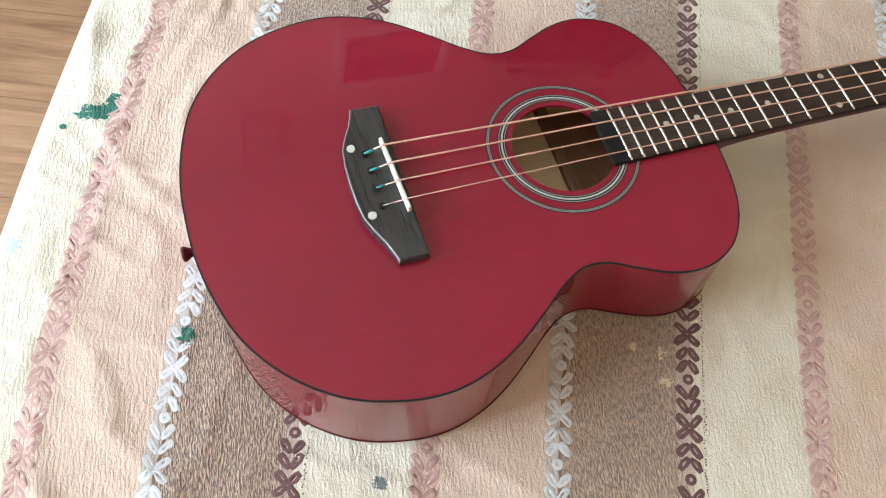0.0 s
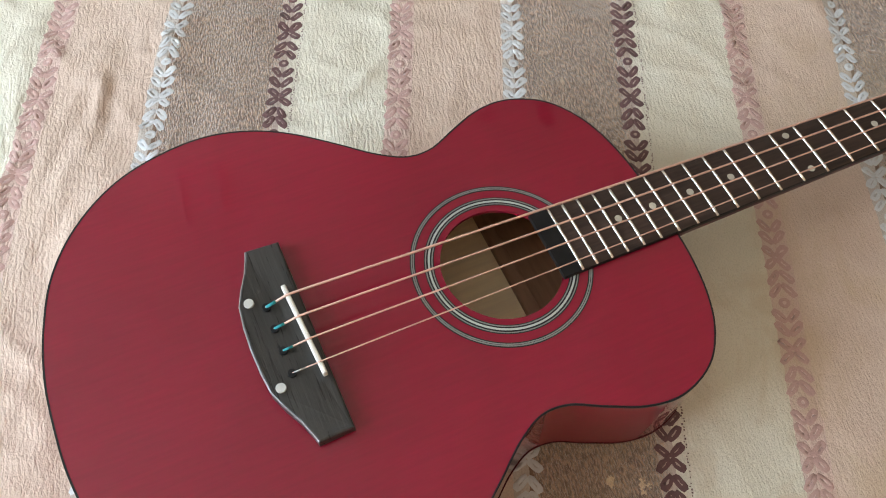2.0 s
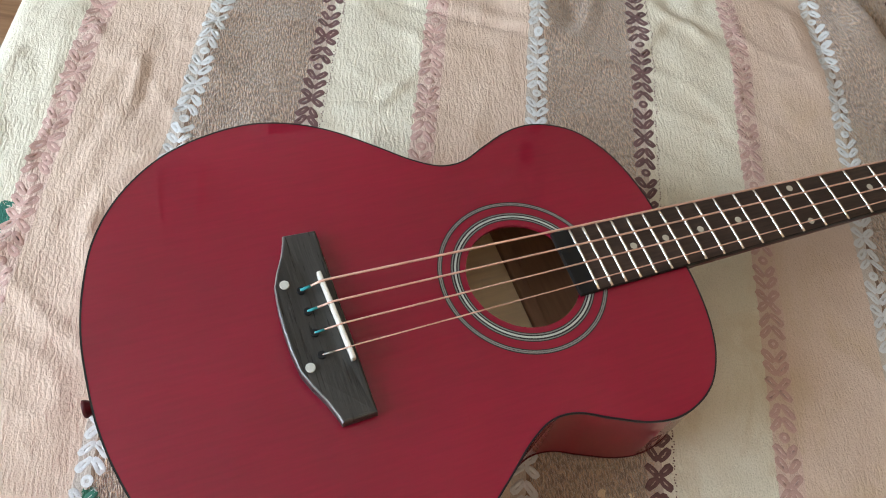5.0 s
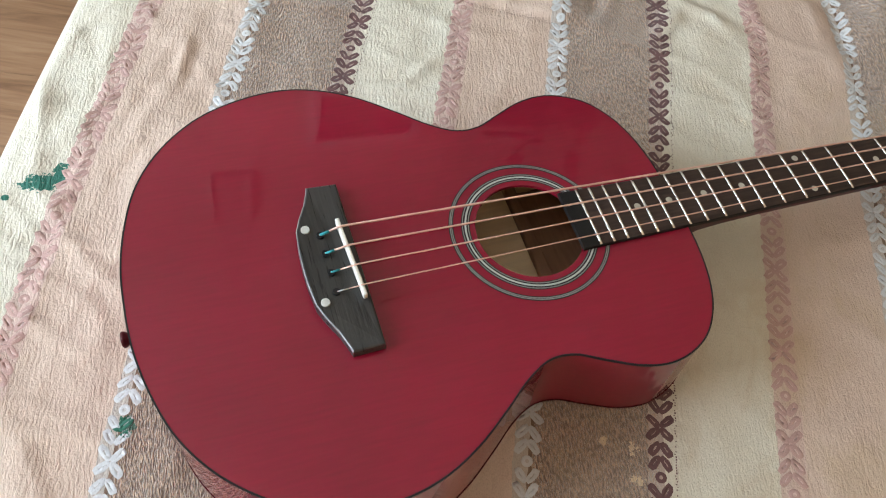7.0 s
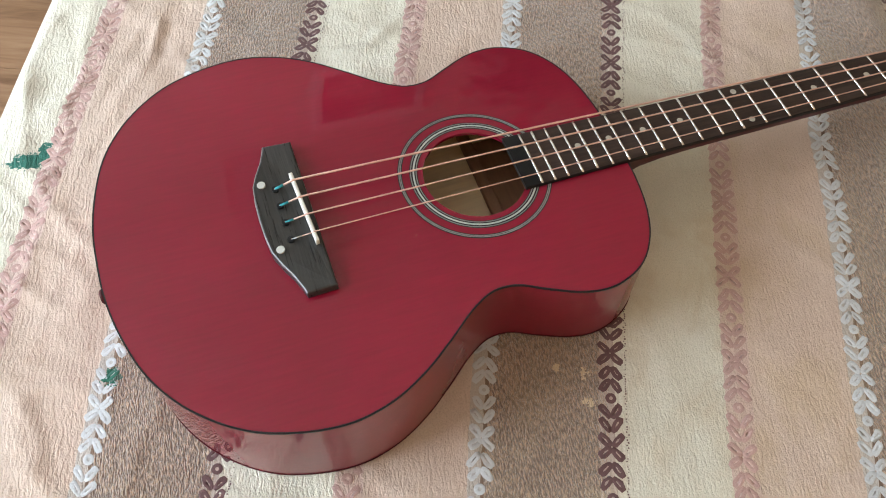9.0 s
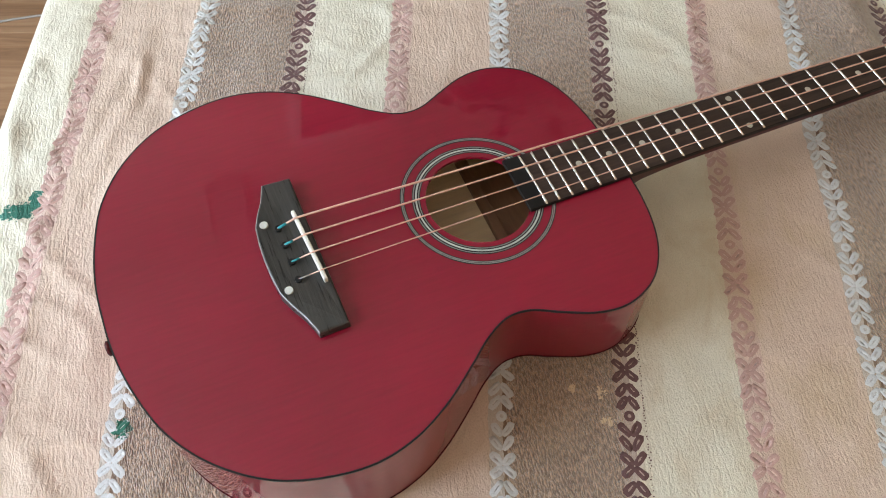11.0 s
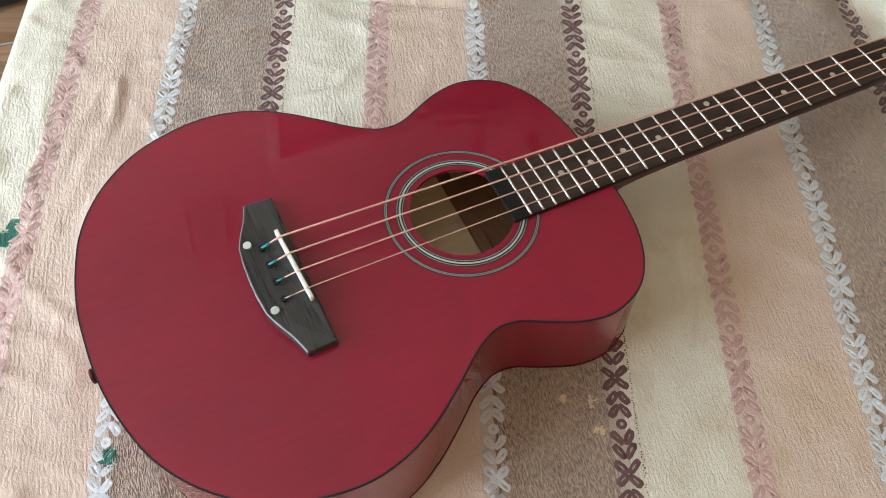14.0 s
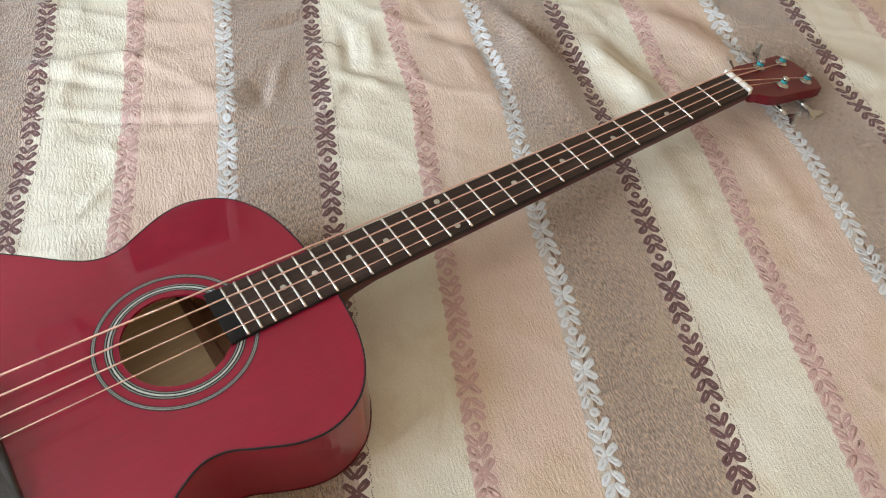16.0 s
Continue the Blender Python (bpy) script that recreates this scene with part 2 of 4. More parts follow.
    nt.links.new(maths(nt, "MULTIPLY_ADD", in_brown, 0.80, 0.12), bs.inputs["Sheen Weight"])
    soft = noise_tex(nt, uv.outputs[0], 3.0, 2.0, 0.5)
    amount = ramp(nt, soft, [(0.35, (0.55, 0.55, 0.55)), (0.6, (1, 1, 1))])
    ironed = nt.nodes.new("ShaderNodeMapRange")
    ironed.interpolation_type = "SMOOTHSTEP"
    for key, value in (("From Min", 0.0), ("From Max", 0.30), ("To Min", 1.0), ("To Max", 0.60)):
        ironed.inputs[key].default_value = value
    nt.links.new(maths(nt, "SUBTRACT", u, maths(nt, "MULTIPLY", v, 0.55)), ironed.inputs["Value"])
    amount = maths(nt, "MULTIPLY", amount, ironed.outputs[0])
    height = maths(nt, "MULTIPLY", maths(nt, "MULTIPLY_ADD", crink, 0.085, maths(nt, "MULTIPLY", pucker, 0.40)), amount)
    height = maths(nt, "ADD", height, maths(nt, "MULTIPLY", maths(nt, "MULTIPLY_ADD", in_brown, 0.36, 0.01), ridge))
    b1 = node(nt, "ShaderNodeBump", Strength=1.0, Distance=0.0042)
    nt.links.new(height, b1.inputs["Height"])
    bump(nt, bs, thread, 0.0008, 0.8, b1.outputs[0])
    return m


def thread_mat(name, colour, vary=0.25, stain=None):
    m, nt, bs = mat(name)
    co = coords(nt)
    fine = noise_tex(nt, co, 900.0, 2.0, 0.6)
    broad = noise_tex(nt, co, 12.0, 2.0, 0.5)
    f = maths(nt, "ADD", maths(nt, "MULTIPLY", fine, 0.6), maths(nt, "MULTIPLY", broad, 0.4))
    tone = ramp(nt, f, [(0.3, tuple(c * (1 - vary) for c in colour)), (0.7, tuple(min(1, c * (1 + vary)) for c in colour))])
    if stain:  # a spot of dried green paint
        gap = nt.nodes.new("ShaderNodeVectorMath")
        gap.operation = "DISTANCE"
        nt.links.new(co, gap.inputs[0])
        gap.inputs[1].default_value = (stain[0], stain[1], 0.001)
        ragged = maths(nt, "MULTIPLY_ADD", noise_tex(nt, co, 170.0, 3.0, 0.6), 0.03, -0.015)
        tone = mix(nt, maths(nt, "LESS_THAN", maths(nt, "ADD", gap.outputs["Value"], ragged), stain[2] * 0.8), tone, (0.02, 0.13, 0.085))
    nt.links.new(tone, bs.inputs["Base Color"])
    bs.inputs["Roughness"].default_value = 0.9
    bs.inputs["Sheen Weight"].default_value = 0.2
    bump(nt, bs, noise_tex(nt, co, 420.0, 3.0, 0.65), 0.0005)
    return m


CLOTH = blanket_cloth()
THREADS = {
    "pink": (thread_mat("pink_thread", (0.475, 0.300, 0.262), 0.15), thread_mat("pale_pink_thread", (0.60, 0.43, 0.37), 0.12)),
    "white": (thread_mat("white_thread", (0.565, 0.57, 0.575), 0.10, (-0.203, -0.040, 0.011)), thread_mat("grey_white_thread", (0.45, 0.43, 0.40), 0.14)),
    "dark": (thread_mat("plum_thread", (0.130, 0.062, 0.060)), thread_mat("faded_plum_thread", (0.42, 0.31, 0.26))),
}


def laminate():
    m, nt, bs = mat("oak_laminate")
    co = coords(nt, "Object")
    info = nt.nodes.new("ShaderNodeObjectInfo")
    mp = nt.nodes.new("ShaderNodeMapping")
    mp.inputs["Scale"].default_value = (1.2, 14.0, 5.0)
    shift = nt.nodes.new("ShaderNodeVectorMath")
    nt.links.new(co, shift.inputs[0])
    nt.links.new(info.outputs["Random"], shift.inputs[1])
    nt.links.new(shift.outputs[0], mp.inputs[0])
    g = node(nt, "ShaderNodeTexNoise", Scale=3.0, Detail=6.0, Roughness=0.62, Distortion=0.6)
    nt.links.new(mp.outputs[0], g.inputs["Vector"])
    col = ramp(nt, g.outputs["Fac"], [(0.30, (0.17, 0.085, 0.042)), (0.5, (0.30, 0.165, 0.088)), (0.72, (0.40, 0.245, 0.14))])
    nt.links.new(col, bs.inputs["Base Color"])
    bs.inputs["Roughness"].default_value = 0.38
    bump(nt, bs, g.outputs["Fac"], 0.0003)
    return m


LAMINATE = laminate()
PLASTER = simple("white_wall_paint", (0.70, 0.645, 0.565), 0.85, vary=0.04, scale=9, relief=0.0004)
# for the unseen east and south walls, tinted to bounce warm light
WARM_BOUNCE_WALL = simple("warm_bounce_wall_paint", (0.74, 0.535, 0.335), 0.85, vary=0.04, scale=9, relief=0.0004)
CEILING_PAINT = simple("white_ceiling_paint", (0.82, 0.755, 0.655), 0.9, vary=0.02, scale=7)
WHITE_GLOSS = simple("white_window_plastic", (0.78, 0.79, 0.80), 0.35, vary=0.03)
DARK_GREY = simple("dark_grey_furniture_board", (0.035, 0.037, 0.04), 0.5, vary=0.2)
PICTURE_DARK = simple("dark_picture_print", (0.33, 0.26, 0.22), 0.5, vary=0.8, scale=22)
MATTRESS = simple("pale_mattress_fabric", (0.55, 0.52, 0.47), 0.9, vary=0.1)
GLASS, gnt, gbs = mat("window_glass")
gbs.inputs["Transmission Weight"].default_value, gbs.inputs["Roughness"].default_value, gbs.inputs["IOR"].default_value = 1.0, 0.0, 1.45


# ---- building helpers ----
def part(name, bm, material, parent=None, label="", smooth=True):
    me = bpy.data.meshes.new(name)
    bm.to_mesh(me)
    bm.free()
    for mt in material if isinstance(material, (list, tuple)) else (material,):
        me.materials.append(mt)
    if smooth:
        for p in me.polygons:
            p.use_smooth = True
    ob = new(name, me)
    ob.parent = parent
    if label:
        tagged(ob, label)
    return ob


def box(x0, x1, y0, y1, z0, z1, bevel=0.0, bm=None):
    bm = bm or bmesh.new()
    vs = [bm.verts.new((x, y, z)) for z in (z0, z1) for x, y in ((x0, y0), (x1, y0), (x1, y1), (x0, y1))]
    fs = [(3, 2, 1, 0), (4, 5, 6, 7), (0, 1, 5, 4), (1, 2, 6, 5), (2, 3, 7, 6), (3, 0, 4, 7)]
    made = [bm.faces.new([vs[i] for i in f]) for f in fs]
    if bevel:
        bmesh.ops.bevel(bm, geom=list({e for f in made for e in f.edges}), offset=bevel, segments=2, affect="EDGES", profile=0.7)
    return bm


def prism(outline, bottom, top, bevel=0.0, segments=2):
    """A solid over a closed outline of (x, y), between two heights, each a function of x and y."""
    bm = bmesh.new()
    lo = [bm.verts.new((x, y, bottom(x, y))) for x, y in outline]
    hi = [bm.verts.new((x, y, top(x, y))) for x, y in outline]
    n = len(outline)
    bm.faces.new(lo[::-1])
    cap = bm.faces.new(hi)
    for k in range(n):
        bm.faces.new((lo[k], lo[(k + 1) % n], hi[(k + 1) % n], hi[k]))
    bmesh.ops.recalc_face_normals(bm, faces=bm.faces[:])
    if bevel:
        bmesh.ops.bevel(bm, geom=list(cap.edges), offset=bevel, segments=segments, affect="EDGES", profile=0.5)
    return bm


def tube(points, radius, sides=10, bm=None, taper=None, caps=True):
    """A round bar along points; taper: a radius for each point."""
    bm = bm or bmesh.new()
    pts = [Vector(p) for p in points]
    rings, up = [], Vector((0, 0, 1))
    for k, p in enumerate(pts):
        d = (pts[min(k + 1, len(pts) - 1)] - pts[max(k - 1, 0)]).normalized()
        side = d.cross(up)
        side = side.normalized() if side.length > 1e-4 else Vector((1, 0, 0))
        other = side.cross(d).normalized()
        r = taper[k] if taper else radius
        rings.append([bm.verts.new(p + side * (r * math.cos(a)) + other * (r * math.sin(a))) for a in (2 * math.pi * j / sides for j in range(sides))])
    for a, b in zip(rings, rings[1:]):
        for j in range(sides):
            bm.faces.new((a[j], a[(j + 1) % sides], b[(j + 1) % sides], b[j]))
    if caps:
        bm.faces.new(rings[0][::-1])
        bm.faces.new(rings[-1])
    bmesh.ops.recalc_face_normals(bm, faces=bm.faces[:])
    return bm


def lathe(profile, m=None, sides=20, bm=None):
    """A turned body: profile of (radius, height) about the z axis, moved by m."""
    bm = bm or bmesh.new()
    m = m or Matrix.Identity(4)
    rings = [[bm.verts.new(m @ Vector((r * math.cos(a), r * math.sin(a), h))) for a in (2 * math.pi * j / sides for j in range(sides))] for r, h in profile]
    for a, b in zip(rings, rings[1:]):
        for j in range(sides):
            bm.faces.new((a[j], a[(j + 1) % sides], b[(j + 1) % sides], b[j]))
    bm.faces.new(rings[0][::-1])
    bm.faces.new(rings[-1])
    bmesh.ops.recalc_face_normals(bm, faces=bm.faces[:])
    return bm


def spline(points, steps, closed=False):
    """A smooth line through control points (centripetal Catmull-Rom)."""
    p = [Vector(q) for q in points]
    n = len(p)
    out = []
    for k in range(n if closed else n - 1):
        if closed:
            a, b, c, d = p[k - 1], p[k], p[(k + 1) % n], p[(k + 2) % n]
        else:
            b, c = p[k], p[k + 1]
            a = p[k - 1] if k else b * 2 - c
            d = p[k + 2] if k + 2 < n else c * 2 - b
        t0 = 0.0
        t1 = t0 + max((b - a).length, 1e-6) ** 0.5
        t2 = t1 + max((c - b).length, 1e-6) ** 0.5
        t3 = t2 + max((d - c).length, 1e-6) ** 0.5
        for s in range(steps):
            t = t1 + (t2 - t1) * s / steps
            a1 = a * ((t1 - t) / (t1 - t0)) + b * ((t - t0) / (t1 - t0))
            a2 = b * ((t2 - t) / (t2 - t1)) + c * ((t - t1) / (t2 - t1))
            a3 = c * ((t3 - t) / (t3 - t2)) + d * ((t - t2) / (t3 - t2))
            b1 = a1 * ((t2 - t) / (t2 - t0)) + a2 * ((t - t0) / (t2 - t0))
            b2 = a2 * ((t3 - t) / (t3 - t1)) + a3 * ((t - t1) / (t3 - t1))
            out.append(b1 * ((t2 - t) / (t2 - t1)) + b2 * ((t - t1) / (t2 - t1)))
    if not closed:
        out.append(p[-1])
    return out


# ---- the bed's cloth plane: u across the stripes, v along them ----
STRIPE = math.atan(0.445)
NU, DV = Vector((math.cos(STRIPE), -math.sin(STRIPE))), Vector((math.sin(STRIPE), math.cos(STRIPE)))
BED_U0, BED_U1, BED_V0, BED_V1 = -0.378, 1.56, -0.95, 1.00


PULLS = [  # places where the cloth is tugged sideways: centre, reach across and along, amount
    (0.44, 0.44, 0.13, 0.07, 0.0075), (0.50, 0.22, 0.07, 0.06, -0.0040), (0.77, 0.44, 0.13, 0.08, -0.0105),
    (0.99, 0.37, 0.07, 0.08, -0.0080), (0.29, 0.67, 0.10, 0.07, 0.0080), (0.76, 0.13, 0.08, 0.10, -0.0050),
    (-0.17, 0.43, 0.10, 0.06, 0.0040),
]


def drift(u, v):
    """How far the weave is pulled across its stripes."""
    u, v = min(max(u, -0.38), 1.1), min(max(v, -0.32), 0.72)
    local = sum(h * math.exp(-(((u - cu) / ru) ** 2) - ((v - cv) / rv) ** 2) for cu, cv, ru, rv, h in PULLS)
    return local - 0.0038 + 0.0075 * u + 0.0028 * v + 0.1033 * u * v + 0.0826 * v * v - 0.0093 * u * u - 0.1397 * u * v * v - 0.1097 * v**3 - 0.0784 * u * u * v


def bump_at(px, py, cx, cy, ax, ay, angle, height):
    c, s = math.cos(angle), math.sin(angle)
    dx, dy = px - cx, py - cy
    a, b = (dx * c + dy * s) / ax, (-dx * s + dy * c) / ay
    q = a * a + b * b
    return height * math.exp(-q) if q < 9 else 0.0


FOLDS = [  # centre, length, width, direction and height of the folds
    (0.203, 0.420, 0.070, 0.0045, -0.62, -0.0040), (0.209, 0.429, 0.062, 0.010, -0.62, 0.0035),
    (0.308, 0.346, 0.075, 0.0045, -0.61, -0.0035), (0.314, 0.356, 0.075, 0.011, -0.61, 0.0030),
    (-0.093, 0.370, 0.034, 0.0045, -1.95, 0.0040), (-0.082, 0.366, 0.034, 0.006, -1.95, -0.0020),
    (0.111, 0.277, 0.024, 0.006, -0.12, 0.0028), (0.151, 0.286, 0.026, 0.006, 0.56, 0.0028),
    (0.724, 0.200, 0.105, 0.024, -1.75, 0.0160), (0.762, 0.240, 0.085, 0.014, -1.55, -0.0090),
    (0.682, 0.245, 0.090, 0.012, -1.85, -0.0060), (0.805, 0.135, 0.080, 0.022, -1.60, 0.0090),
    (0.842, 0.140, 0.075, 0.012, -1.60, -0.0050), (0.534, 0.368, 0.034, 0.009, -1.97, -0.0050),
    (0.560, 0.351, 0.034, 0.010, -1.99, 0.0050), (0.668, 0.310, 0.035, 0.016, -1.13, -0.0070),
    (0.407, 0.352, 0.046, 0.011, 0.77, -0.0040), (0.425, 0.365, 0.046, 0.013, 0.77, 0.0040),
    (0.494, 0.458, 0.035, 0.010, -0.06, -0.0050), (0.320, 0.398, 0.035, 0.013, -0.69, 0.0040),
    (0.470, 0.290, 0.045, 0.010, 0.60, 0.0035), (0.620, 0.400, 0.110, 0.018, 0.10, 0.0060),
    (0.930, 0.120, 0.090, 0.022, -1.40, 0.0080), (0.975, 0.130, 0.080, 0.016, -1.40, -0.0050),
    (0.730, -0.060, 0.120, 0.016, -1.90, 0.0030), (0.830, -0.120, 0.100, 0.018, -1.85, 0.0035),
    (-0.140, 0.300, 0.060, 0.010, 0.90, 0.0025), (0.010, 0.400, 0.040, 0.008, -0.90, 0.0025),
    (0.965, -0.005, 0.110, 0.075, 0.0, -0.0080), (0.240, 0.520, 0.120, 0.014, -0.40, 0.0050), (1.050, 0.020, 0.110, 0.020, -1.20, 0.0060),
    (0.719, 0.262, 0.050, 0.009, -1.60, -0.0050), (0.745, 0.226, 0.055, 0.010, -1.59, 0.0050),
    (0.820, 0.129, 0.055, 0.008, -1.46, -0.0045), (0.803, 0.112, 0.055, 0.013, -1.62, 0.0050),
    (0.218, 0.488, 0.056, 0.007, -0.76, -0.0035), (0.227, 0.499, 0.056, 0.010, -0.76, 0.0035),
    (0.397, 0.352, 0.046, 0.008, -1.60, -0.0030), (0.419, 0.350, 0.050, 0.009, -2.22, 0.0030),
    (0.522, 0.295, 0.046, 0.008, -0.98, 0.0030), (0.535, 0.308, 0.046, 0.008, -0.98, -0.0025),
    (-0.215, 0.245, 0.045, 0.005, 1.05, 0.0020), (-0.150, 0.215, 0.050, 0.005, 1.20, -0.0020),
    (-0.255, 0.130, 0.045, 0.005, 1.15, 0.0018), (-0.300, 0.230, 0.040, 0.006, 1.25, 0.0020),
]


def cloth_height(x, y):
    far = min(max((y - 0.12 + 0.25 * max(x, 0)) / 0.35, 0.0), 1.0)
    z = noise.noise((x * 5.0, y * 5.0, 0.3)) * (0.0014 + 0.0060 * far)
    z += noise.noise((x * 17.0, y * 17.0, 4.3)) * (0.0010 + 0.0022 * far)
    z += noise.noise((x * 48.0 + y * 9, y * 40.0, 7.3)) * 0.0006
    # sharp little creases, most of them where the cloth is not pulled flat
    creased = 0.25 + 0.75 * far if x > 0.25 else 0.25 + max(0.75 * far, 0.90 * min(1.0, (0.25 - x) / 0.35))
    for k, (sx, sy, h) in enumerate(((8.0, 6.0, 0.0036), (15.0, 11.0, 0.0024), (27.0, 18.0, 0.0011))):
        n = abs(noise.noise((x * sx + 0.35 * y * sy, y * sy, 11.7 + 5 * k)))
        z += h * creased * max(0.0, 1.0 - 4.0 * n) ** 2
    # long creases beside the bed's edge, slanting across the stripes
    loose = min(max((0.18 - x) / 0.30, 0.0), 1.0) * min(max((y + 0.02) / 0.16, 0.0), 1.0)
    if loose:
        along, over = 0.60 * x + 0.80 * y, 0.80 * x - 0.60 * y
        for k, (sa, so, h) in enumerate(((7.0, 22.0, 0.0018),)):
            n = abs(noise.noise((along * sa, over * so, 31.0 + 4 * k)))
            z += h * loose * max(0.0, 1.0 - 3.5 * n) ** 2
    for f in FOLDS:
        z += 1.25 * bump_at(x, y, *f)
    return z


def cloth_point(u, v, lift=0.0):
    """A place on the blanket; past the edge of the bed it turns down and hangs."""
    r = 0.030
    over = (BED_U0 + r) - u
    drop, uu = 0.0, u
    if over > 0:
        arc = r * math.pi / 2
        if over < arc:
            a = over / r
            uu, drop = BED_U0 + r - r * math.sin(a), r - r * math.cos(a)
        else:
            uu, drop = BED_U0 - 0.004 * math.sin(v * 30), r + over - arc
    q = NU * (uu + drift(u, v)) + DV * v
    z = cloth_height(q.x, q.y) * (1.0 if over <= 0 else max(0.0, 1 - over / 0.03)) - drop
    return Vector((q.x, q.y, z + lift))


# ---- room ----
def wall(name, *b):
    paint = PLASTER if name == "wall_north" else WARM_BOUNCE_WALL
    return tagged(part(name, box(*b), paint, smooth=False), "plain painted wall of the room", "wall", kind="structure")


T = 0.15
tagged(part("ceiling", box(ROOM_X0 - T, ROOM_X1 + T, ROOM_Y0 - T, ROOM_Y1 + T, CEIL_Z, CEIL_Z + 0.1), CEILING_PAINT, smooth=False), "plain white painted ceiling", "ceiling", kind="structure")
wall("wall_east", ROOM_X1, ROOM_X1 + T, ROOM_Y0, ROOM_Y1, FLOOR_Z, CEIL_Z)
wall("wall_north", ROOM_X0 - T, ROOM_X1 + T, ROOM_Y1, ROOM_Y1 + T, FLOOR_Z, CEIL_Z)
south = bmesh.new()
for b in ((ROOM_X0 - T, WIN2_X0, FLOOR_Z, CEIL_Z), (WIN2_X1, ROOM_X1 + T, FLOOR_Z, CEIL_Z), (WIN2_X0, WIN2_X1, FLOOR_Z, WIN2_Z0), (WIN2_X0, WIN2_X1, WIN2_Z1, CEIL_Z)):
    box(b[0], b[1], ROOM_Y0 - T, ROOM_Y0, b[2], b[3], bm=south)
tagged(part("wall_south", south, WARM_BOUNCE_WALL, smooth=False), "unseen beige wall tinted for warm bounce, with a high window opening", "wall", kind="structure")
# unseen window, added only to frame the warm fill lamp
win2 = tagged(new("added_rear_window"), "unseen white framed window added round the warm fill", "window", kind="structure")
for b in ((WIN2_X0, WIN2_X0 + 0.06, WIN2_Z0, WIN2_Z1), (WIN2_X1 - 0.06, WIN2_X1, WIN2_Z0, WIN2_Z1), (WIN2_X0 + 0.06, WIN2_X1 - 0.06, WIN2_Z0, WIN2_Z0 + 0.06), (WIN2_X0 + 0.06, WIN2_X1 - 0.06, WIN2_Z1 - 0.06, WIN2_Z1)):
    part("window_frame", box(b[0], b[1], ROOM_Y0 - 0.11, ROOM_Y0 - 0.05, b[2], b[3], bevel=0.004), WHITE_GLOSS, win2, smooth=False)
part("pane", box(WIN2_X0 + 0.06, WIN2_X1 - 0.06, ROOM_Y0 - 0.09, ROOM_Y0 - 0.084, WIN2_Z0 + 0.06, WIN2_Z1 - 0.06), GLASS, win2, smooth=False).visible_shadow = False
west = bmesh.new()
for b in ((ROOM_Y0, WIN_Y0, FLOOR_Z, CEIL_Z), (WIN_Y1, ROOM_Y1, FLOOR_Z, CEIL_Z), (WIN_Y0, WIN_Y1, FLOOR_Z, WIN_Z0), (WIN_Y0, WIN_Y1, WIN_Z1, CEIL_Z)):
    box(ROOM_X0 - T, ROOM_X0, *b, bm=west)
tagged(part("wall_west", west, PLASTER, smooth=False), "white painted wall with a window opening", "wall", kind="structure")
win = tagged(new("window_1"), "white framed window letting daylight in", "window", kind="structure")
wy = (WIN_Y0 + WIN_Y1) / 2
for b in ((WIN_Y0, WIN_Y0 + 0.06, WIN_Z0, WIN_Z1), (WIN_Y1 - 0.06, WIN_Y1, WIN_Z0, WIN_Z1), (wy - 0.04, wy + 0.04, WIN_Z0 + 0.06, WIN_Z1 - 0.06), (WIN_Y0 + 0.06, WIN_Y1 - 0.06, WIN_Z0, WIN_Z0 + 0.06), (WIN_Y0 + 0.06, WIN_Y1 - 0.06, WIN_Z1 - 0.06, WIN_Z1)):
    part("window_frame", box(ROOM_X0 - 0.11, ROOM_X0 - 0.05, *b, bevel=0.004), WHITE_GLOSS, win, smooth=False)
for y0, y1 in ((WIN_Y0 + 0.06, wy - 0.04), (wy + 0.04, WIN_Y1 - 0.06)):
    pane = part("pane", box(ROOM_X0 - 0.09, ROOM_X0 - 0.084, y0, y1, WIN_Z0 + 0.06, WIN_Z1 - 0.06), GLASS, win, smooth=False)
    pane.visible_shadow = False

# sub-floor below the planks
tagged(part("floor", box(ROOM_X0 - T, ROOM_X1 + T, ROOM_Y0 - T, ROOM_Y1 + T, FLOOR_Z - 0.1, FLOOR_Z - 0.009), BRACE_WOOD, smooth=False), "brown wood laminate floor in long planks", "floor", kind="structure")
floor = bpy.data.objects["floor"]

# dark picture on the far wall, seen as a reflection in the lacquer
def framed_picture(x, z, w, h, rail, label, paper, rails):
    ob = tagged(new("framed_picture"), label, "picture")
    y, e = ROOM_Y1, rail
    part("print", box(x - w / 2, x + w / 2, y - 0.012, y - 0.004, z - h / 2, z + h / 2), paper, ob, smooth=False)
    for x0, x1, z0, z1 in ((x - w / 2 - e, x - w / 2, z - h / 2 - e, z + h / 2 + e), (x + w / 2, x + w / 2 + e, z - h / 2 - e, z + h / 2 + e), (x - w / 2, x + w / 2, z - h / 2 - e, z - h / 2), (x - w / 2, x + w / 2, z + h / 2, z + h / 2 + e)):
        part("frame_rail", box(x0, x1, y - 0.022, y - 0.001, z0, z1, bevel=0.003), rails, ob, smooth=False)
    return ob


framed_picture(0.61, 1.565, 0.33, 0.22, 0.03, "dark landscape picture in a pale frame on the wall", PICTURE_DARK, WHITE_GLOSS)
# unseen panel, added to put a dim upright patch into the lacquer's reflection
PATCH_TONE = simple("reflected_patch_tone", (0.64, 0.59, 0.53), 0.6, vary=0.25, scale=14)
framed_picture(0.165, 1.925, 0.12, 0.25, 0.006, "small upright panel standing in for a dim reflected patch", PATCH_TONE, PATCH_TONE)

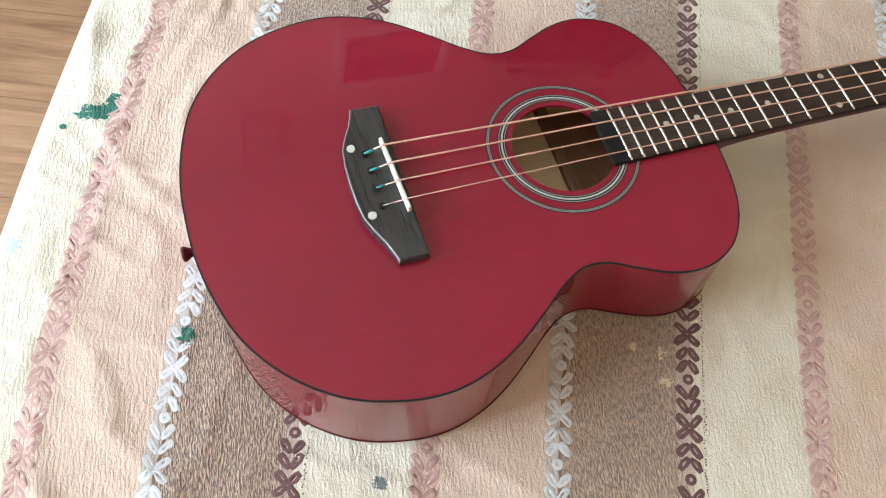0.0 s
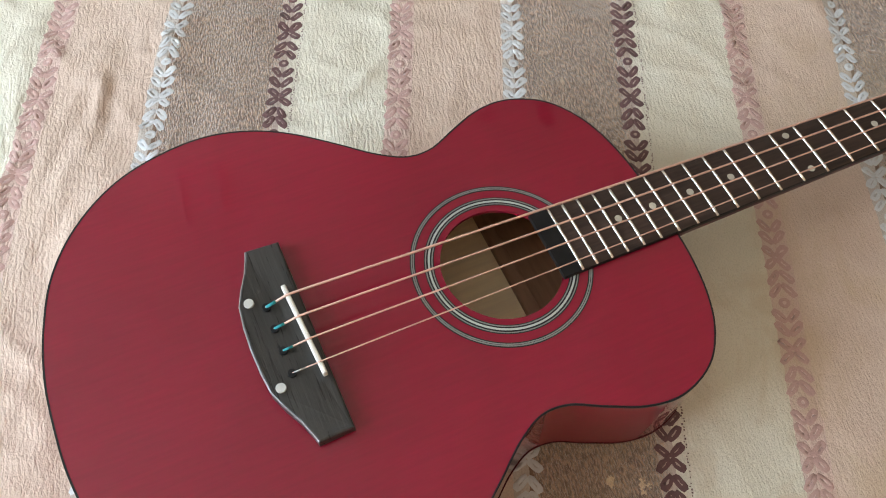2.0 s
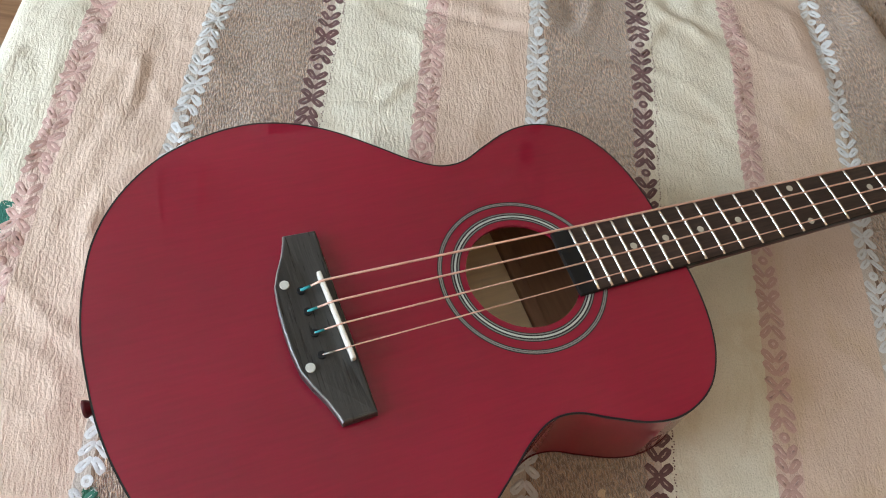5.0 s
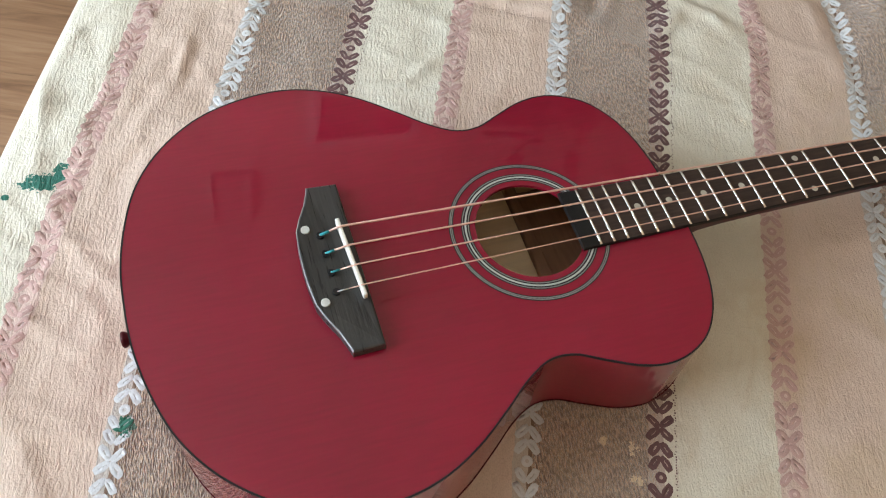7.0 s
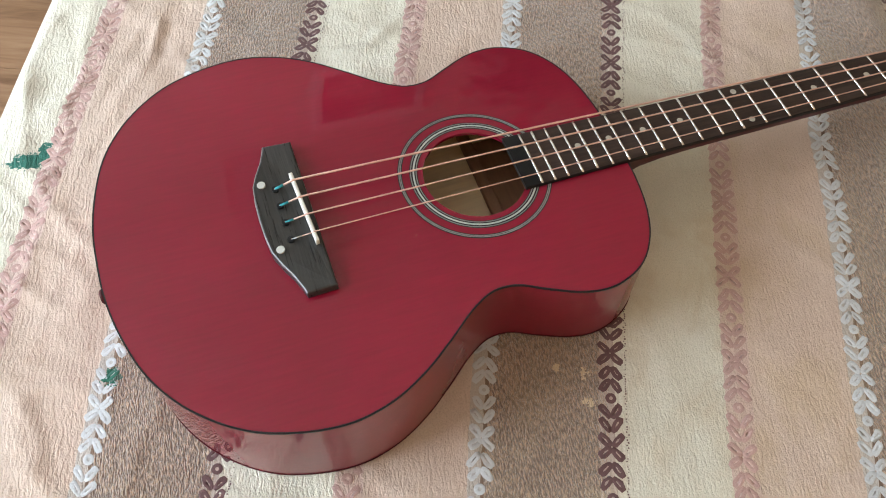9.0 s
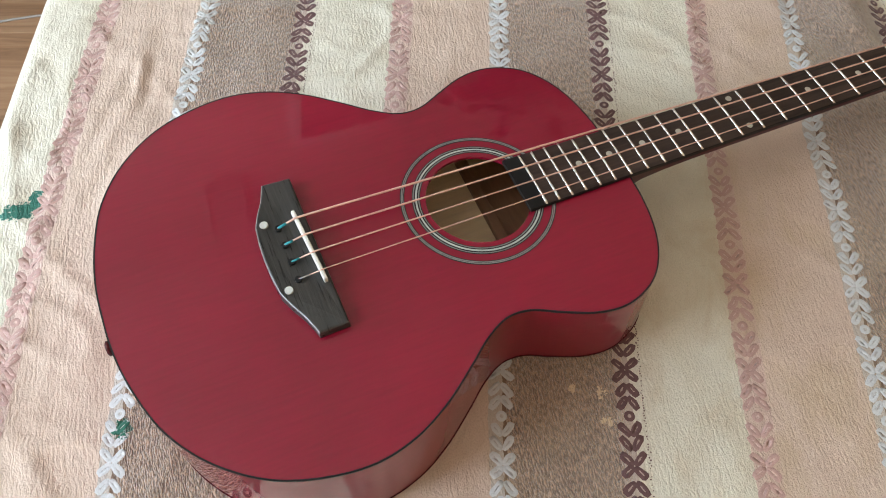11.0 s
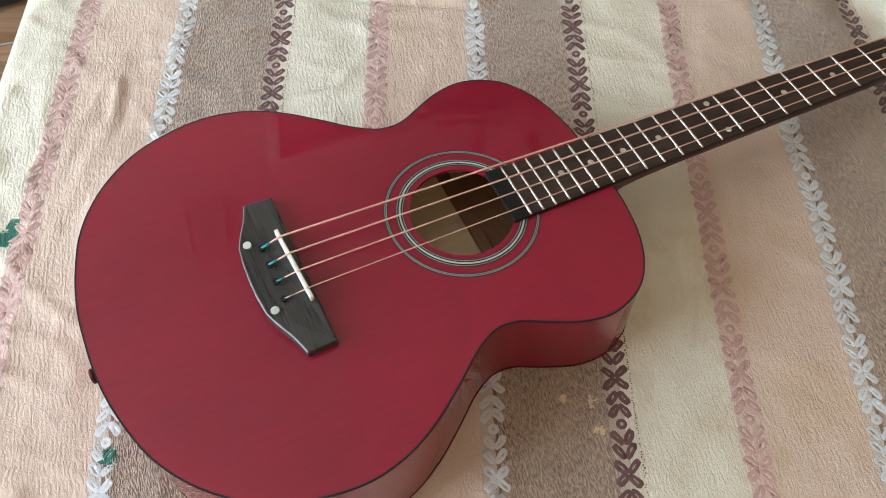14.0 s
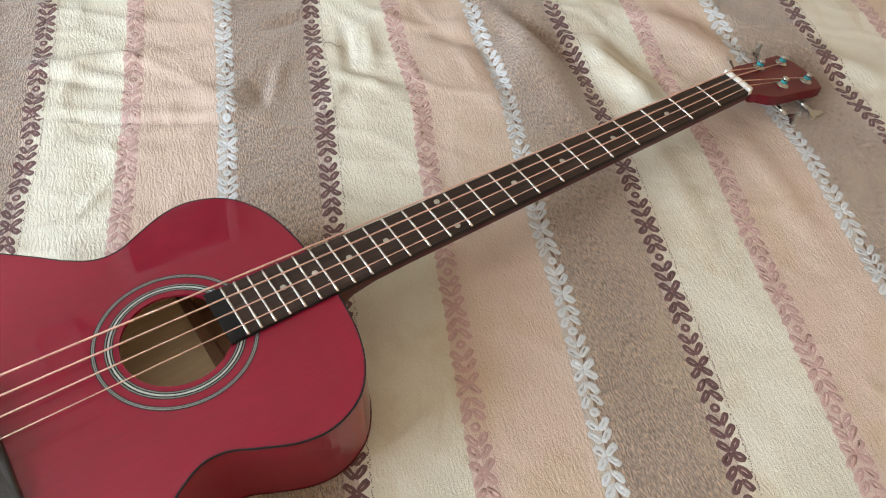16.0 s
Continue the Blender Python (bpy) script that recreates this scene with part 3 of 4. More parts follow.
# trailing plant in a wall pot, seen as a reflection in the lacquer
LEAF_GREEN = simple("dark_green_leaf", (0.05, 0.10, 0.035), 0.45, vary=0.4, scale=25)
POT_CLAY = simple("brown_pot_clay", (0.20, 0.10, 0.06), 0.7, vary=0.2)
plant = tagged(new("wall_plant"), "leafy dark green plant trailing from a brown wall pot", "plant")
GX, GZ = 1.25, 1.52
part("pot", lathe([(0.05, -0.07), (0.062, -0.03), (0.068, 0.035), (0.072, 0.04), (0.066, 0.042), (0.060, 0.030)], Matrix.Translation((GX, ROOM_Y1 - 0.075, GZ)), 24), POT_CLAY, plant)
grow = random.Random(5)
for k in range(84):
    a, r = grow.uniform(0, 2 * math.pi), grow.uniform(0.05, 0.30)
    tip = Vector((GX + r * 1.15 * math.cos(a), ROOM_Y1 - 0.05 - abs(grow.gauss(0, 0.05)), GZ + 0.02 + r * 0.75 * math.sin(a)))
    root = Vector((GX + grow.uniform(-0.03, 0.03), ROOM_Y1 - 0.08, GZ + 0.035))
    mid = root.lerp(tip, 0.55) + Vector((0, -0.02, 0.04))
    bm = tube([root, mid, tip], 0.0015, 5)
    along = (tip - mid).normalized()
    across = along.cross(Vector((0, 1, 0))).normalized()
    size = grow.uniform(0.035, 0.06)
    row = []
    for s, w in ((0.0, 0.10), (0.25, 0.75), (0.5, 0.85), (0.75, 0.55), (1.0, 0.03)):
        c = tip + along * (size * 1.6 * (s - 0.2)) + Vector((0, -0.012 * math.sin(s * 3), 0))
        row.append([bm.verts.new(c + across * (w * size * 0.5 * q) + Vector((0, -0.006 * (1 - q * q), 0))) for q in (-1, 0, 1)])
    for r0, r1 in zip(row, row[1:]):
        for q in (0, 1):
            bm.faces.new((r0[q], r0[q + 1], r1[q + 1], r1[q]))
    part("leaf", bm, LEAF_GREEN, plant)

# dark low cabinet by the far wall
cab = tagged(new("low_cabinet"), "dark grey low cabinet standing on the laminate floor", "cabinet")
part("body", box(-1.10, -0.20, 1.165, 1.44, FLOOR_Z + 0.03, FLOOR_Z + 0.40, bevel=0.004), DARK_GREY, cab, smooth=False)
part("plinth", box(-1.08, -0.22, 1.19, 1.44, FLOOR_Z - 0.001, FLOOR_Z + 0.03), DARK_GREY, cab, smooth=False)
cable = tube(spline([(-0.95, 1.13, FLOOR_Z + 0.003), (-0.6, 1.105, FLOOR_Z + 0.003), (-0.35, 1.09, FLOOR_Z + 0.003), (-0.1, 1.03, FLOOR_Z + 0.003)], 10), 0.0022, 8)
tagged(part("power_cable", cable, simple("grey_cable_rubber", (0.30, 0.28, 0.26), 0.5)), "thin grey cable lying on the laminate floor", "cable")

# ---- bed under the blanket ----
bed = tagged(new("bed"), "bed whose mattress is covered by a striped blanket", "bed")


def bed_slab(u0, u1, v0, v1, z0, z1, bevel):
    pts = [NU * u + DV * v for u, v in ((u0, v0), (u1, v0), (u1, v1), (u0, v1))]
    return prism([(p.x, p.y) for p in pts], lambda x, y: z0, lambda x, y: z1, bevel)


part("mattress", bed_slab(BED_U0 + 0.035, BED_U1 - 0.03, BED_V0 + 0.03, BED_V1 - 0.03, -0.22, -0.022, 0.015), MATTRESS, bed, smooth=False)
part("bed_base", bed_slab(BED_U0 + 0.06, BED_U1 - 0.05, BED_V0 + 0.05, BED_V1 - 0.05, FLOOR_Z - 0.001, -0.22, 0.0), BRACE_WOOD, bed, smooth=False)

# ---- striped blanket ----
def build_blanket():
    us = [BED_U0 - 0.36 + 0.02 * k for k in range(18)] + [BED_U0 + 0.003 * k for k in range(14)]
    last = us[-1]
    us += [last + 0.0050 * k for k in range(1, 290)]
    us += [us[-1] + 0.03 * k for k in range(1, int((BED_U1 - us[-1]) / 0.03) + 1)]
    vs = [BED_V0 + 0.03 * k for k in range(19)]
    vs += [vs[-1] + 0.0050 * k for k in range(1, 250)]
    vs += [vs[-1] + 0.03 * k for k in range(1, int((BED_V1 - vs[-1]) / 0.03) + 1)]
    verts = [cloth_point(u, v) for u in us for v in vs]
    m = len(vs)
    faces = [(i * m + j, (i + 1) * m + j, (i + 1) * m + j + 1, i * m + j + 1) for i in range(len(us) - 1) for j in range(m - 1)]
    me = bpy.data.meshes.new("blanket")
    me.from_pydata(verts, [], faces)
    layer = me.uv_layers.new(name="cloth")
    grid = np.array([(u, v) for u in us for v in vs], dtype=np.float32)
    index = np.empty(len(me.loops), dtype=np.int32)
    me.loops.foreach_get("vertex_index", index)
    layer.data.foreach_set("uv", grid[index].ravel())
    me.polygons.foreach_set("use_smooth", [True] * len(me.polygons))
    me.materials.append(CLOTH)
    ob = new("blanket", me)
    thick = ob.modifiers.new("thickness", "SOLIDIFY")
    thick.thickness, thick.offset = 0.003, -1
    return tagged(ob, "crinkled cotton blanket striped peach, brown and cream with leafy chains", "blanket")


blanket = build_blanket()


def leaf_shape():
    """One embroidered leaf as rings of (along, across, height), length 1 along, pointed at its end."""
    rings = []
    for long, wide, h in ((1.0, 1.0, 0.0), (0.92, 0.84, 1.0), (0.42, 0.12, 0.85), (0.36, 0.05, 0.35)):
        ring = []
        for k in range(10):
            a = 2 * math.pi * (k + 0.5) / 10
            c, q = math.cos(a), math.sin(a)
            ring.append((0.5 + 0.5 * long * c, 0.5 * wide * math.copysign(abs(q) ** 0.55, q) * (1 + 0.10 * c), h))
        rings.append(ring)
    return rings


LEAF = leaf_shape()
MOTIF = 0.0905


def chain(kind, number):
    """A chain of leaves, crosses and rings stitched along one line of the blanket."""
    centre = CHAIN_1 + (number - 1) * PERIOD / 3
    rnd = random.Random(number)
    verts, faces, slots = [], [], []
    width = 1.0 if kind != "pink" else 1.06

    def leaf(u, v, angle, length, across):
        ca, sa = math.cos(angle), math.sin(angle)
        base = len(verts)
        length, across, h = length * rnd.uniform(0.93, 1.03), across * rnd.uniform(0.92, 1.10), 0.00018
        angle += rnd.gauss(0, 0.05)
        ca, sa = math.cos(angle), math.sin(angle)
        for ring in LEAF:
            for a, c, z in ring:
                a, c = a * length + rnd.gauss(0, 0.00032), c * across + rnd.gauss(0, 0.00032)
                verts.append(cloth_point(u + a * ca - c * sa, v + a * sa + c * ca, z * h + 0.0002))
        for k in range(3):
            for j in range(10):
                faces.append((base + 10 * k + j, base + 10 * k + (j + 1) % 10, base + 10 * k + 10 + (j + 1) % 10, base + 10 * k + 10 + j))
                slots.append(0 if k < 2 else 1)
        faces.append(tuple(base + 30 + j for j in range(10)))
        slots.append(1)

    phase = {8: -0.062, 9: -0.077, 10: -0.0975, 11: -0.091, 12: -0.111}.get(number, -0.0585)
    v = phase - MOTIF * 5
    while v < 0.80:
        for su in (-1, 1):
            for sv in (-1, 1):
                # an arm of the cross, then two steeper leaves of the chevrons that open towards the ring
                leaf(centre + su * 0.0002, v + sv * 0.0002, math.atan2(sv, su), 0.0156 * width, 0.0080)
                steep = math.atan2(sv * 1.28, su)
                leaf(centre + su * 0.0004, v + sv * 0.0134, steep, 0.0168 * width, 0.0076)
                leaf(centre + su * 0.0004, v + sv * 0.0262, steep, 0.0162 * width, 0.0074)
        # the ring between
        base = len(verts)
        for r, h in ((0.0052, 0.0), (0.0045, 0.0003), (0.0018, 0.0003), (0.0010, 0.0001)):
            for j in range(10):
                a = 2 * math.pi * j / 10
                verts.append(cloth_point(centre + r * math.cos(a), v + MOTIF / 2 + r * math.sin(a), h + 0.0002))
        for k in range(3):
            for j in range(10):
                faces.append((base + 10 * k + j, base + 10 * k + (j + 1) % 10, base + 10 * k + 10 + (j + 1) % 10, base + 10 * k + 10 + j))
                slots.append(0 if k < 2 else 1)
        faces.append(tuple(base + 30 + j for j in range(10)))
        slots.append(1)
        v += MOTIF
    if kind == "dark":  # specks of the weft beside the cream stripe
        v = -0.30
        while v < 0.75:
            if rnd.random() < 0.8:
                su, sv, c = rnd.uniform(0.0004, 0.0008), rnd.uniform(0.0004, 0.0009), centre + 0.0138 + rnd.gauss(0, 0.0006)
                base = len(verts)
                verts.extend(cloth_point(c + a * su, v + b * sv, 0.0004) for a, b in ((-1, -1), (1, -1), (1, 1), (-1, 1)))
                faces.append((base, base + 1, base + 2, base + 3))
                slots.append(0)
            v += 0.0024
    me = bpy.data.meshes.new("embroidered_chain")
    me.from_pydata(verts, [], faces)
    me.polygons.foreach_set("material_index", slots)
    me.polygons.foreach_set("use_smooth", [True] * len(faces))
    for mt in THREADS[kind]:
        me.materials.append(mt)
    ob = new("embroidered_chain", me)
    ob.parent = blanket
    return tagged(ob, {"pink": "dusty pink leafy embroidery", "white": "white leafy embroidery", "dark": "plum brown leafy embroidery"}[kind])


for number in range(1, 15):
    chain(("pink", "white", "dark")[(number - 1) % 3], number)

# a loose end of thread on the blanket
loose = spline([(x, y, cloth_height(x, y) + h) for x, y, h in ((0.506, 0.385, 0.0006), (0.513, 0.387, 0.003), (0.520, 0.380, 0.004), (0.524, 0.375, 0.0015), (0.531, 0.379, 0.0006))], 6)
tagged(part("loose_thread", tube(loose, 0.0004, 6), THREADS["dark"][0]), "short loose plum thread lying on the blanket", "thread")

# ---- acoustic bass guitar ----
SCALE = 0.864
TOP0, SLOPE = 0.1085, -0.070
BACK_Z = 0.004
BODY_Y = 0.003  # the body's middle line against the strings


def top_z(x, y=0.0):
    return TOP0 + SLOPE * x


def board_z(x):
    return 0.1135 + SLOPE * x


def fret_x(n):
    return SCALE * 2 ** (-n / 12)


guitar = new("acoustic_bass_guitar")
guitar.location = (0.06, 0, 0)
bpy.context.view_layer.update()
tagged(guitar, "glossy red four-string acoustic bass guitar lying on a striped blanket", "guitar")


def gpart(name, bm, material, parent=None, label="", smooth=True):
    """A part of the guitar, built in the room's own coordinates."""
    ob = part(name, bm, material, parent or guitar, label, smooth)
    ob.matrix_parent_inverse = Matrix.Translation((-0.06, 0, 0))
    return ob


# half of the body's outline from the tail to the heel
HALF = [(-0.1715, 0.0), (-0.1700, 0.036), (-0.1625, 0.075), (-0.1490, 0.1130), (-0.1245, 0.1480), (-0.0880, 0.1770), (-0.0480, 0.1915), (-0.0100, 0.1955), (0.0240, 0.1885), (0.0540, 0.1740), (0.0850, 0.1515), (0.1125, 0.1300), (0.1340, 0.1195), (0.1540, 0.1200), (0.1780, 0.1310), (0.2050, 0.1425), (0.2290, 0.1460), (0.2500, 0.1415), (0.2700, 0.1300), (0.2865, 0.1090), (0.2965, 0.0850), (0.3025, 0.0560), (0.3048, 0.0280), (0.3055, 0.0)]
ring_pts = HALF + [(x, -y) for x, y in HALF[-2:0:-1]]
OUT = [(p.x, p.y + BODY_Y * min(1.0, max(0.0, 1 - (p.x - 0.05) / 0.12))) for p in spline([(x, y, 0) for x, y in ring_pts], 6, closed=True)]
N = len(OUT)


def inset(outline, d):
    n = len(outline)
    out = []
    for k in range(n):
        a, b = Vector(outline[k - 1]), Vector(outline[(k + 1) % n])
        t = (b - a).normalized()
        out.append((outline[k][0] + t.y * d, outline[k][1] - t.x * d))
    return out


if inset(OUT, 0.01)[0][0] < OUT[0][0]:
    SIGN = -1
else:
    SIGN = 1
HOLE_X, HOLE_Y, HOLE_R, HOLE_N = 0.1617, 0.0013, 0.0477, 72


def soundboard():
    bm = bmesh.new()
    edge = inset(OUT, SIGN * 0.0009)
    outer = [bm.verts.new((x, y, top_z(x))) for x, y in edge]
    hole = [bm.verts.new((HOLE_X + HOLE_R * math.cos(a), HOLE_Y + HOLE_R * math.sin(a), top_z(HOLE_X + HOLE_R * math.cos(a)))) for a in (2 * math.pi * k / HOLE_N for k in range(HOLE_N))]
    for loop in (outer, hole):
        for k in range(len(loop)):
            bm.edges.new((loop[k - 1], loop[k]))
    bmesh.ops.triangle_fill(bm, use_beauty=True, edges=bm.edges[:], normal=(0, 0, 1))
    low = [bm.verts.new((v.co.x, v.co.y, v.co.z - 0.0032)) for v in hole]
    for k in range(HOLE_N):
        bm.faces.new((hole[k - 1], hole[k], low[k], low[k - 1]))
    for f in bm.faces:
        if abs(f.normal.z) > 0.9 and f.normal.z < 0:
            f.normal_flip()
    return bm


top = gpart("soundboard", soundboard(), RED, smooth=False)
thick = bmesh.new()
under = [thick.verts.new((x, y, top_z(x) - 0.0032)) for x, y in inset(OUT, SIGN * 0.003)]
under_hole = [thick.verts.new((HOLE_X + HOLE_R * math.cos(a), HOLE_Y + HOLE_R * math.sin(a), top_z(HOLE_X + HOLE_R * math.cos(a)) - 0.0032)) for a in (2 * math.pi * k / HOLE_N for k in range(HOLE_N))]
for loop in (under, under_hole):
    for k in range(len(loop)):
        thick.edges.new((loop[k - 1], loop[k]))
bmesh.ops.triangle_fill(thick, use_beauty=True, edges=thick.edges[:], normal=(0, 0, -1))
gpart("soundboard_underside", thick, INNER_WOOD, smooth=False)


def ribbon(outer, inner, z_low, z_high):
    """An upright band between two outlines."""
    bm = bmesh.new()
    n = len(outer)
    cols = []
    for (x, y), (xi, yi) in zip(outer, inner):
        cols.append([bm.verts.new(p) for p in ((x, y, z_low(x)), (x, y, z_high(x)), (xi, yi, z_high(xi)), (xi, yi, z_low(xi)))])
    for k in range(n):
        a, b = cols[k], cols[(k + 1) % n]
        for j in range(4):
            bm.faces.new((a[j], a[(j + 1) % 4], b[(j + 1) % 4], b[j]))
    bmesh.ops.recalc_face_normals(bm, faces=bm.faces[:])
    return bm


def shade_bands(ob):
    """Smooth round the band, sharp along its rims."""
    me = ob.data
    me.set_sharp_from_angle(angle=radians(40))
    return ob


BAND = 0.0019
shade_bands(gpart("rib", ribbon(OUT, inset(OUT, SIGN * 0.0026), lambda x: BACK_Z + BAND, lambda x: top_z(x) - BAND), RED_SIDE_SHADED))
shade_bands(gpart("rib_lining", ribbon(inset(OUT, SIGN * 0.0027), inset(OUT, SIGN * 0.0042), lambda x: BACK_Z + 0.0032, lambda x: top_z(x) - 0.0034), INNER_WOOD, label="bare wood inside the rib"))
shade_bands(gpart("top_binding", ribbon(inset(OUT, -SIGN * 0.0004), inset(OUT, SIGN * 0.0010), lambda x: top_z(x) - BAND, lambda x: top_z(x) + 0.0001), BLACK, label="thin black edge binding"))
# dark band painted for the shade where the body meets the blanket
shade_bands(gpart("back_edge_shade", ribbon(inset(OUT, -SIGN * 0.0006), inset(OUT, SIGN * 0.0024), lambda x: BACK_Z, lambda x: BACK_Z + BAND), RED_SHADE_MAROON, label="rounded back edge with contact shade in its colour"))
gpart("back", prism(inset(OUT, SIGN * 0.0025), lambda x, y: BACK_Z, lambda x, y: BACK_Z + 0.003), INNER_WOOD, smooth=False)
for bx, bw in ((0.02, 0.008), (-0.09, 0.008)):
    gpart("back_brace", box(bx - bw, bx + bw, -0.115, 0.115, BACK_Z + 0.003, BACK_Z + 0.016, bevel=0.003), BRACE_WOOD)
gpart("back_brace", box(0.1845, 0.1965, -0.110, 0.110, BACK_Z + 0.003, BACK_Z + 0.013, bevel=0.003), BRACE_WOOD)
gpart("neck_block", box(0.246, 0.300, -0.04, 0.04, BACK_Z + 0.003, 0.075, bevel=0.004), BRACE_WOOD, smooth=False)
# thin plate that makes the inner back darker beyond the brace
gpart("dark_back_plate", box(0.1965, 0.246, -0.095, 0.095, BACK_Z + 0.003, BACK_Z + 0.008, bevel=0.002), BRACE_WOOD, smooth=False)


def annulus(r0, r1, lift):
    bm = bmesh.new()
    n = 120
    rows = []
    for r, h in ((r0, -0.001), (r0, lift), (r1, lift), (r1, -0.001)):
        rows.append([bm.verts.new((HOLE_X + r * math.cos(a), HOLE_Y + r * math.sin(a), top_z(HOLE_X + r * math.cos(a)) + h)) for a in (2 * math.pi * k / n for k in range(n))])
    for a, b in zip(rows, rows[1:]):
        for k in range(n):
            bm.faces.new((a[k - 1], a[k], b[k], b[k - 1]))
    bmesh.ops.recalc_face_normals(bm, faces=bm.faces[:])
    return bm


rosette = gpart("rosette", annulus(0.0526, 0.0601, 0.00015), BLACK, label="black and pale rings inlaid round the sound hole", smooth=False)
outer_ring = gpart("rosette", annulus(0.0668, 0.0709, 0.00015), BLACK, label="thin outer inlaid ring", smooth=False)
for r0, r1, mt, owner in ((0.0534, 0.0543, RING_GREY, rosette), (0.0555, 0.0571, RING_LIGHT, rosette), (0.0584, 0.0593, RING_GREY, rosette), (0.0677, 0.0686, RING_GREY, outer_ring), (0.0690, 0.0700, RING_GREY, outer_ring)):
    part("inlay_ring", annulus(r0, r1, 0.0003), mt, owner, smooth=False)

# bridge
BR = [(0.0105, 0.078), (-0.0155, 0.079), (-0.0172, 0.073), (-0.0215, 0.061), (-0.0285, 0.047), (-0.0332, 0.035), (-0.0352, 0.018), (-0.0358, 0.0)]
BRIDGE_OUT = BR + [(x, -y) for x, y in BR[-2::-1]]
BRIDGE_H = 0.0125
bridge_body = prism(BRIDGE_OUT, lambda x, y: top_z(x) - 0.001, lambda x, y: top_z(x) + BRIDGE_H * (1 - 0.30 * max(0.0, abs(y) - 0.035) / 0.043), 0.0022, 3)
for f in bridge_body.faces:  # the rounded rear edge is painted pale as the window's glint
    f.material_index = 1 if f.normal.x < -0.25 and 0.25 < f.normal.z < 0.93 else 0
EDGE_GLINT = simple("bridge_edge_glint", (0.15, 0.14, 0.135), 0.35, vary=0.5, scale=120)
bridge = gpart("bridge", bridge_body, [BRIDGE_WOOD, EDGE_GLINT], label="dark bridge with a shaped rear edge and a painted glint", smooth=False)
sad = box(-0.0018, 0.0018, -0.0375, 0.0375, -0.003, 0.0042, bevel=0.0012)
sad.transform(Matrix.Translation((0.0035, 0, top_z(0) + BRIDGE_H)) @ Matrix.Rotation(0.055, 4, "Z"))
part("saddle", sad, BONE, bridge, "white bone saddle")
for y in (0.0345, -0.0345):
    part("bridge_dot", lathe([(0.0036, -0.002), (0.0036, 0.0001), (0.0033, 0.0002)], Matrix.Translation((-0.0255, y, top_z(-0.0255) + BRIDGE_H)), 24), PEARL, bridge, "round pearl dot", smooth=False)
STRING_Y = [0.0285, 0.0095, -0.0095, -0.0285]
NUT_Y = [0.0155, 0.0052, -0.0052, -0.0155]
GAUGE = [0.00098, 0.00086, 0.00072, 0.00056]
for y in STRING_Y:
    bm = lathe([(0.0030, -0.004), (0.0030, 0.00008), (0.0026, 0.00012)], Matrix.Translation((-0.0150, y * 0.95, top_z(-0.0150) + BRIDGE_H)) @ Matrix.Rotation(-math.atan(SLOPE), 4, "Y"), 18)
    part("pin_hole", bm, BLACK, bridge, smooth=False)

# neck with heel and fretboard
NECK_END, BOARD_START = 0.872, 0.1995


def half_width(x):
    return (0.0600 + (x - 0.216) * (0.0410 - 0.0600) / 0.648) / 2


def neck_body():
    bm = bmesh.new()
    rings = []
    xs = [0.3035, 0.312, 0.325, 0.345, 0.38, 0.45, 0.55, 0.65, 0.75, 0.82, 0.85, NECK_END]
    for x in xs:
        w, z1 = half_width(x) - 0.0004, board_z(x) - 0.0055
        deep = 0.0185 + 0.045 * max(0.0, 1 - (x - 0.3035) / 0.055) ** 2
        w2 = w * (1 - 0.25 * max(0.0, 1 - (x - 0.3035) / 0.04))
        ring = [(x, w, z1)]
        for k in range(1, 12):
            a = math.pi * k / 12
            ring.append((x, w2 * math.copysign(abs(math.cos(a)) ** 0.8, math.cos(a)), z1 - deep * math.sin(a) ** 0.75))
        ring.append((x, -w, z1))
        rings.append([bm.verts.new(p) for p in ring])
    for a, b in zip(rings, rings[1:]):
        for k in range(len(a)):
            bm.faces.new((a[k], a[(k + 1) % len(a)], b[(k + 1) % len(a)], b[k]))
    bm.faces.new(rings[0])
    bm.faces.new(rings[-1])
    bmesh.ops.recalc_face_normals(bm, faces=bm.faces[:])
    return bm


# the neck's colour is darkened to carry the shade under the fretboard
shade_bands(gpart("neck", neck_body(), RED_SHADE_MAROON, label="red lacquered neck with its shade darkened into the colour"))


def fretboard():
    bm = bmesh.new()
    rings = []
    for x in [BOARD_START + (SCALE - 0.0005 - BOARD_START) * k / 40 for k in range(41)]:
        w, z = half_width(x), board_z(x)
        low = z - 0.0055
        prof = [(-w, low), (-w, z - 0.0016), (-w + 0.0006, z - 0.0009)] + [(w * s, z - 0.0007 * s * s) for s in (-0.9, -0.6, -0.3, 0, 0.3, 0.6, 0.9)] + [(w - 0.0006, z - 0.0009), (w, z - 0.0016), (w, low)]
        rings.append([bm.verts.new((x, y, h)) for y, h in prof])
    for a, b in zip(rings, rings[1:]):
        for k in range(len(a)):
            bm.faces.new((a[k], a[(k + 1) % len(a)], b[(k + 1) % len(a)], b[k]))
    bm.faces.new(rings[0])
    bm.faces.new(rings[-1])
    bmesh.ops.recalc_face_normals(bm, faces=bm.faces[:])
    for f in bm.faces:
        c = f.calc_center_median()
        if c.x < fret_x(24) - 0.002 or abs(f.normal.y) > 0.6 or c.z < board_z(c.x) - 0.0035:
            f.material_index = 1
    return bm


